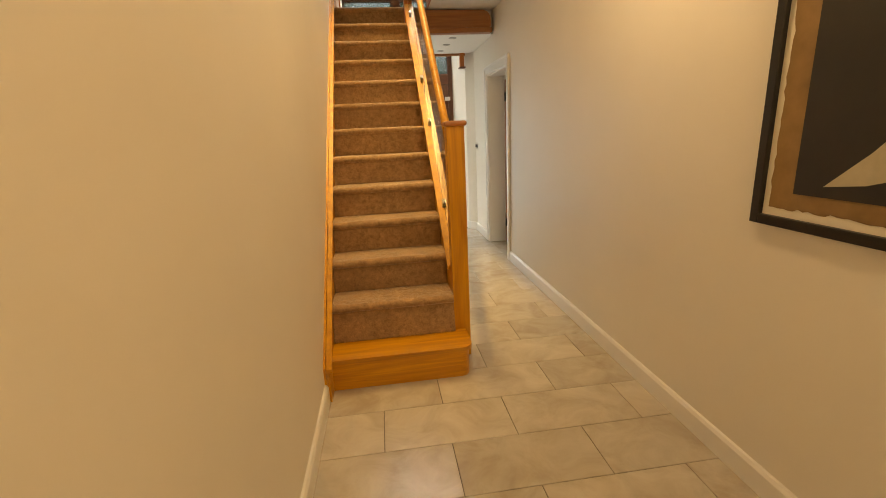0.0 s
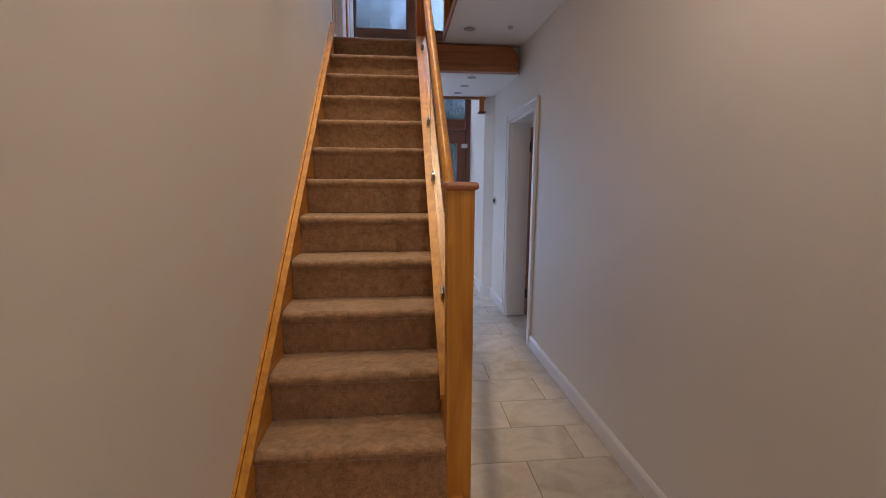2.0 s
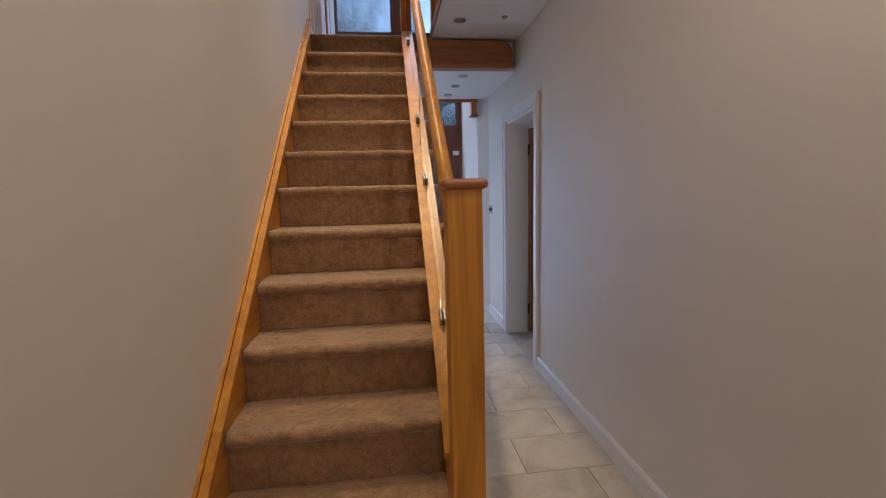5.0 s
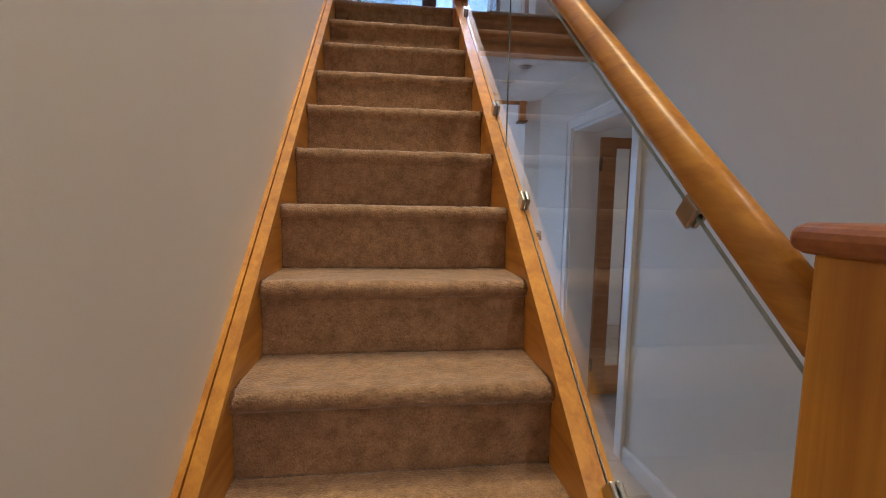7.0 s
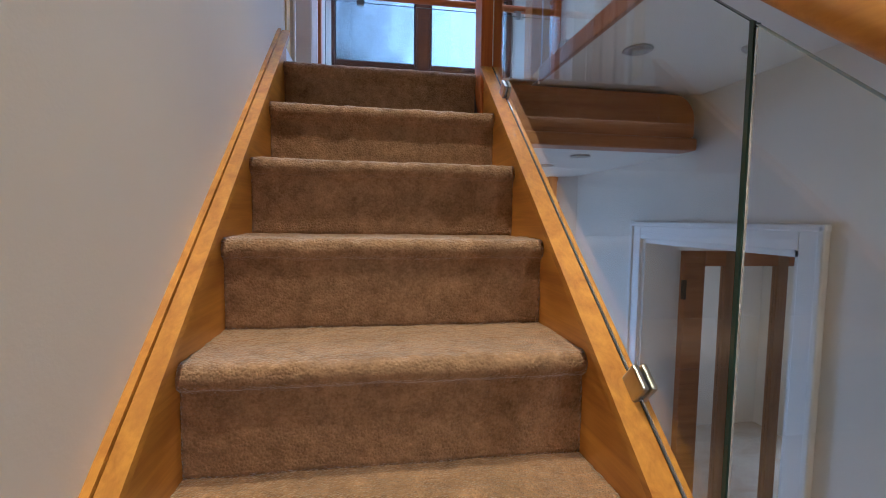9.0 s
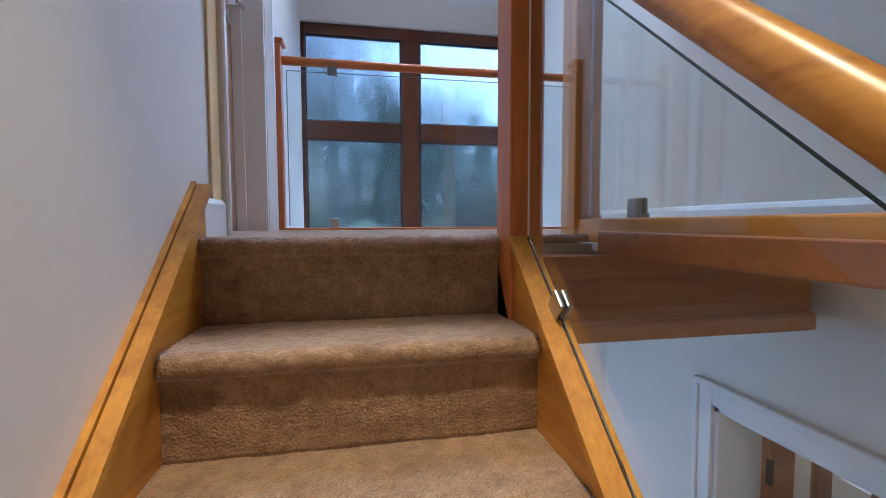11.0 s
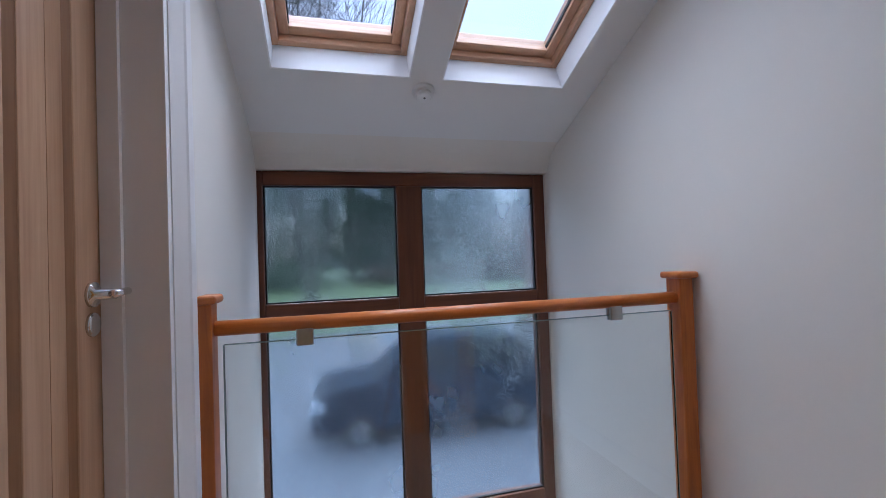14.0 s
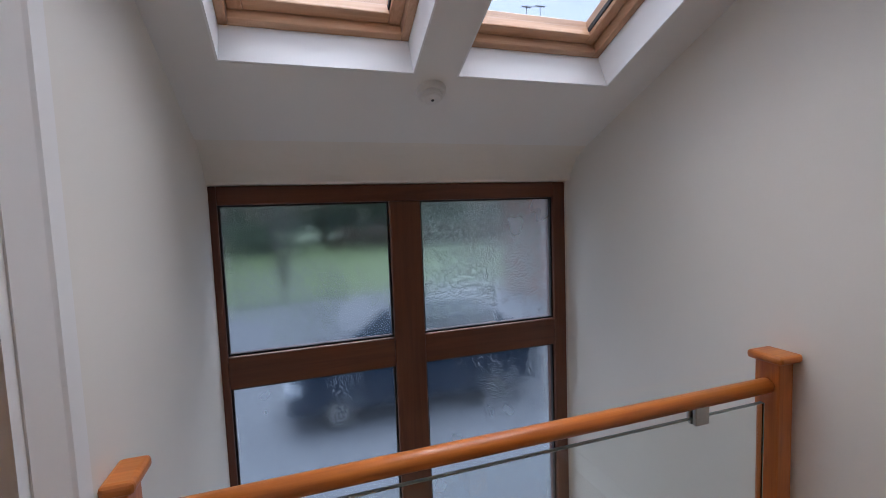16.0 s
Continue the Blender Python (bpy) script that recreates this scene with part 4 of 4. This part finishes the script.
DRIVE = ground_material("wet_gravel", (0.054, 0.061, 0.071), (0.108, 0.120, 0.136), 6, 0.02)
LAWN = ground_material("lawn_grass", (0.024, 0.048, 0.006), (0.052, 0.092, 0.014), 2, 0.05)
gm = bmesh.new()
gx, gy = [-150, -60, -25, -10, 0, 10, 25, 60, 150], [-80, 12, 26, 31, 40, 56, 90, 300]
gz = [-0.12, -0.12, -0.05, 0.25, 0.9, 1.8, 2.5, 4.0]
gv = [[gm.verts.new((x, y, z)) for y, z in zip(gy, gz)] for x in gx]
for i in range(len(gx) - 1):
    for j in range(len(gy) - 1):
        gm.faces.new((gv[i][j], gv[i + 1][j], gv[i + 1][j + 1], gv[i][j + 1]))
structure("ground", gm, DRIVE, "wet pale grey gravel drive", "ground")
lm = bmesh.new()
ly = [(26, -0.03), (31, 0.28), (40, 0.93), (56, 1.83), (90, 2.53)]
lvs = [[lm.verts.new((x, y + (1.2 * math.sin(x * 0.2) if y < 27 else 0), z + 0.05 * (y < 27))) for y, z in ly] for x in range(-60, 61, 3)]
for p, q in zip(lvs, lvs[1:]):
    for j in range(len(ly) - 1):
        lm.faces.new((p[j], q[j], q[j + 1], p[j + 1]))
structure("lawn", lm, LAWN, "green lawn rising beyond the drive", "ground")

LEAF = ground_material("evergreen_leaf", (0.018, 0.046, 0.018), (0.048, 0.105, 0.04), 5, 0.02)
BARK = ground_material("grey_brown_bark", (0.08, 0.07, 0.058), (0.16, 0.14, 0.12), 8, 0.01)
BROWN_LEAF = ground_material("bare_hedge_twigs", (0.05, 0.035, 0.02), (0.12, 0.085, 0.05), 6, 0.02)


def leaf_cloud(seed, cx, cy, z0, rx, ry, h, count, size, taper=0.6):
    """Many small leaf blades in an uneven mass."""
    r = random.Random(seed)
    vs, fs = [], []
    for i in range(count):
        t = r.random()
        a, k = r.uniform(0, 2 * math.pi), math.sqrt(r.random())
        w = 1 - taper * t
        px = cx + math.cos(a) * rx * k * w
        py = cy + math.sin(a) * ry * k * w
        pz = z0 + h * t * (0.9 + 0.2 * noise.noise((px * 0.6, py * 0.6, seed)))
        u = Vector((r.gauss(0, 1), r.gauss(0, 1), r.gauss(0, 1))).normalized() * size * r.uniform(0.6, 1.4)
        w2 = u.cross(Vector((r.gauss(0, 1), r.gauss(0, 1), r.gauss(0, 1)))).normalized() * size * 0.5
        p = Vector((px, py, pz))
        n0 = len(vs)
        vs += [p - u, p + w2, p + u, p - w2]
        fs.append((n0, n0 + 1, n0 + 2, n0 + 3))
    me = bpy.data.meshes.new("leaves")
    me.from_pydata(vs, [], fs)
    return me


def evergreen(seed, x, y, z, h, rad, material=LEAF, label="tall dark evergreen tree across the lawn"):
    t = empty("evergreen_tree", label, "tree", "trees beyond the lawn")
    part("trunk", tube([(x, y, z - 0.3), (x, y, z + h * 0.5), (x, y, z + h * 0.9)], rad * 0.12, None, 8, [1, 0.7, 0.2]), BARK, t)
    me = leaf_cloud(seed, x, y, z + h * 0.06, rad, rad, h * 0.94, 3600, 0.32, 0.5)
    me.materials.append(material)
    ob = new("crown", me)
    ob.parent = t


for i, (x, y, h, r) in enumerate(((-14, 40, 16, 4.8), (-8, 43, 17, 4.6), (-2.5, 44, 16, 4.2), (2.8, 46, 16, 4.2), (9, 46, 14, 4.4), (17, 45, 11, 4.5), (26, 46, 10, 4.5), (6, 50, 15, 4.5), (13, 49, 15, 5), (-21, 42, 16, 5))):
    evergreen(i, x, y + 7, 1.4, h * 1.25, r * 1.1)
# added tree, placed to hide the brick house from the camera's view
evergreen(30, 11.4, 16.8, -0.1, 7.0, 2.2, LEAF, "dense dark evergreen added to screen the brick house")
for k, (x0, x1, y, h) in enumerate(((-26, 1.0, 44, 3.0), (2.0, 30, 45, 2.4))):
    me = leaf_cloud(40 + k, (x0 + x1) / 2, y, 1.0, (x1 - x0) / 2, 1.4, h, 6000, 0.26, 0.1)
    me.materials.append(BROWN_LEAF if k else LEAF)
    tagged(new("hedge", me), "dense dark hedge along the lawn's edge", "hedge", kind="stuff")


def bare_tree(seed, x, y, z, h, stems, lean, material=BARK):
    """A leafless tree of several upright stems, each with side branches that fork into fine twigs."""
    t = empty("bare_tree", "tall leafless winter tree with upright stems and fine twigs", "tree", "bare winter trees")
    r = random.Random(seed)
    wood_bm, twigs = bmesh.new(), bmesh.new()

    def limb(bm, p, d, length, rad, k, sides, lift, wander=0.07):
        pts, dirn = [p], d.normalized()
        for i in range(k):
            dirn = (dirn + Vector((r.gauss(0, wander), r.gauss(0, wander), lift))).normalized()
            pts.append(pts[-1] + dirn * length / k)
        side = d.cross(Vector((0.3, 0.8, 0.1))).normalized()
        up = side.cross(d).normalized()
        rings = []
        for i, q in enumerate(pts):
            rr = max(rad * (1 - 0.8 * i / k), 0.005)
            rings.append([bm.verts.new(q + (side * math.cos(2 * math.pi * j / sides) + up * math.sin(2 * math.pi * j / sides)) * rr) for j in range(sides)])
        for a, b in zip(rings, rings[1:]):
            for j in range(sides):
                bm.faces.new((a[j], a[(j + 1) % sides], b[(j + 1) % sides], b[j]))
        return pts

    def outward(lean):
        a = r.uniform(0, 2 * math.pi)
        return Vector((math.cos(a), math.sin(a), lean))

    limb(wood_bm, Vector((x, y, z - 0.3)), Vector((0, 0, 1)), 0.9, 0.24, 2, 9, 0.1)
    for s in range(stems):
        a = 2 * math.pi * (s + r.uniform(-0.3, 0.3)) / stems
        stem = limb(wood_bm, Vector((x, y, z + 0.2)), Vector((lean + 0.13 * math.cos(a), 0.13 * math.sin(a), 1)), h * r.uniform(0.9, 1.05), 0.085, 12, 6, 0.02, 0.035)
        for c in range(32):
            f = r.uniform(0.25, 0.97)
            i = int(f * 12)
            q = stem[i].lerp(stem[min(12, i + 1)], f * 12 - i)
            br = limb(twigs, q, outward(r.uniform(0.5, 1.1)), h * r.uniform(0.16, 0.30) * (1.25 - 0.7 * f), 0.030 * (1.2 - 0.6 * f), 6, 4, 0.07)
            for c2 in range(8):
                j = r.randint(1, 6)
                d2 = (br[j] - br[j - 1]).normalized() + outward(0.15) * r.uniform(0.45, 0.8)
                tw = limb(twigs, br[j], d2, h * r.uniform(0.05, 0.10), 0.013, 4, 3, 0.06, 0.1)
                for c3 in range(3):
                    j3 = r.randint(1, 4)
                    d3 = (tw[j3] - tw[j3 - 1]).normalized() + outward(0.1) * r.uniform(0.4, 0.8)
                    limb(twigs, tw[j3], d3, h * r.uniform(0.025, 0.05), 0.009, 3, 3, 0.06, 0.1)
    part("trunk", wood_bm, material, t)
    part("branches", twigs, material, t)


bare_tree(3, -0.6, 27, 0.0, 30.0, 7, 0.0)
bare_tree(8, -4.2, 29.5, 0.15, 30.0, 5, 0.02)

me = leaf_cloud(77, 7.6, 4.5, -0.1, 1.3, 6, 2.4, 3200, 0.12, 0.1)
me.materials.append(LEAF)
tagged(new("hedge", me), "green garden hedge outside the side room", "hedge", kind="stuff")

# house beyond, its chimney over the trees
BRICK = ground_material("red_brick", (0.19, 0.095, 0.062), (0.31, 0.17, 0.115), 14, 0.01)
SLATE = ground_material("grey_slate", (0.06, 0.062, 0.07), (0.11, 0.11, 0.12), 5, 0.01)
hx, hy, hk = 16.6, 19.0, -5.3
hs_ = empty("house", "red brick house with a slate roof", "house")
part("wall", box(hx - 5.7, hx + 6, hy, hy + 6, -0.2, 6.2), BRICK, hs_)
roof = part("roof", prism([(hy - 0.4, 6.1), (hy + 3, 10.2), (hy + 6.4, 6.1)], hx - 6.1, hx + 6.3), SLATE, hs_, "pitched slate roof")
part("chimney", box(hx + hk - 0.40, hx + hk + 0.40, hy + 2.6, hy + 3.4, 9.4, 12.6, 0.02), BRICK, roof, "brick chimney stack")
part("chimney_cap", box(hx + hk - 0.46, hx + hk + 0.46, hy + 2.52, hy + 3.48, 12.6, 12.73, 0.02), BRICK, roof)
for dx in (-0.24, 0.0, 0.24):
    part("chimney_pot", disc(hx + hk + dx, hy + 3, 12.73, [(0.13, 0), (0.11, 0.30), (0.14, 0.31), (0.14, 0.38)], 12), BRICK, roof)
for dx, top in ((-0.35, 13.6), (0.36, 13.7)):
    bm = tube([(hx + hk + dx, hy + 3, 11.6), (hx + hk + dx, hy + 3, top)], 0.018, None, 6)
    add_box(bm, hx + hk + dx - 0.25, hx + hk + dx + 0.25, hy + 2.985, hy + 3.015, top - 0.06, top - 0.03)
    for k in range(5):
        add_box(bm, hx + hk + dx - 0.24 + k * 0.11, hx + hk + dx - 0.225 + k * 0.11, hy + 2.88, hy + 3.12, top - 0.055, top - 0.035)
    part("aerial", bm, BLACK, roof, "thin television aerial")
for wx in (-3.6, -1.2, 1.4, 4):
    for wz in (0.8, 3.6):
        part("window", box(hx + wx - 0.6, hx + wx + 0.6, hy - 0.05, hy + 0.05, wz, wz + 1.5, 0.02), WALL_TRIM, hs_, "white framed window")

# dark car parked across the drive
CAR = plain("dark_blue_car_paint", (0.03, 0.052, 0.09), 0.22, 0.6, 0.2, 3)
CAR_GLASS = plain("dark_tinted_glass", (0.02, 0.025, 0.03), 0.05, 0.0, 0.1, 3)
LAMP = plain("clear_lamp_lens", (0.65, 0.68, 0.72), 0.08, 0.2, 0.1, 8)
CAR_LONG = 1.2
car = empty("car", "dark blue estate car parked on the gravel", "car")
CX, CY, CZ = -0.08, 11.9, -0.12
body = [(0, 0.30), (0.0, 0.62), (0.06, 0.80), (0.30, 0.92), (1.18, 1.04), (4.3, 1.06), (4.55, 0.95), (4.6, 0.40), (4.5, 0.28)]
part("body", prism([(CX + a * CAR_LONG, CZ + b * 1.28) for a, b in body], CY, CY + 1.85, "y", 1, 0.07), CAR, car, "dark blue bodywork")
cabin = [(1.12, 1.03), (1.85, 1.53), (2.3, 1.62), (3.7, 1.60), (4.4, 1.06)]
part("cabin", prism([(CX + a * CAR_LONG, CZ + b * 1.28) for a, b in cabin], CY + 0.16, CY + 1.69, "y", 1, 0.06), CAR, car, "dark blue roof")
for pts in ([(1.36, 1.08), (1.92, 1.47), (2.42, 1.53), (2.42, 1.08)], [(2.52, 1.08), (2.52, 1.535), (3.5, 1.52), (3.85, 1.10)]):
    part("side_window", prism([(CX + a * CAR_LONG, CZ + b * 1.28) for a, b in pts], CY + 0.14, CY + 0.165, "y"), CAR_GLASS, car, "dark side window")
part("headlight", box(CX - 0.02, CX + 0.28, CY - 0.02, CY + 0.3, CZ + 0.80, CZ + 1.03, 0.04), LAMP, car, "clear headlight")
part("headlight", box(CX - 0.02, CX + 0.28, CY + 1.55, CY + 1.87, CZ + 0.80, CZ + 1.03, 0.04), LAMP, car, "clear headlight")
for a in (0.95, 4.35):
    for yy, nm in ((CY - 0.01, 1), (CY + 1.65, 1)):
        wh = part("wheel", disc(CX + a, yy, CZ + 0.34, [(0.22, 0.0), (0.30, -0.0), (0.32, 0.03), (0.32, 0.18), (0.30, 0.21), (0.2, 0.21)], 28, "y"), RUBBER, car, "black tyre", True)
        part("rim", disc(CX + a, yy - 0.004, CZ + 0.34, [(0.215, 0.0), (0.19, 0.02), (0.05, 0.012), (0.0, 0.0)], 20, "y"), STEEL, wh, "silver rim")

# hall floor: the pieces come last
fl = structure("floor", box(0.0, XR, BACK, FRONT - 0.01, -0.06, -0.006), GROUT, "cream stone tile floor with dark joints", "floor")
TW, TL = 0.316, 0.632
row = 0
y = -0.24 - TW * 10
cache = {}
while y < FRONT - 0.02:
    off = 0.309 if row % 2 == 1 else 0.622
    x = off - TL * 2
    while x < XR:
        a, b = max(x, 0.0), min(x + TL, XR)
        c, d = max(y, BACK), min(y + TW, FRONT - 0.012)
        if b - a > 0.03 and d - c > 0.03:
            key = (round(b - a, 3), round(d - c, 3))
            if key not in cache:
                bm = box(0.0015, key[0] - 0.0015, 0.0015, key[1] - 0.0015, -0.012, 0.0, 0.0018, 1)
                me = bpy.data.meshes.new("tile")
                bmesh.ops.recalc_face_normals(bm, faces=bm.faces)
                bm.to_mesh(me)
                bm.free()
                me.materials.append(TILE)
                cache[key] = me
            t = new("tile", cache[key])
            t.parent = fl
            t.location = (a, c, random.uniform(-0.0008, 0.0004))
        x += TL
    y += TW
    row += 1
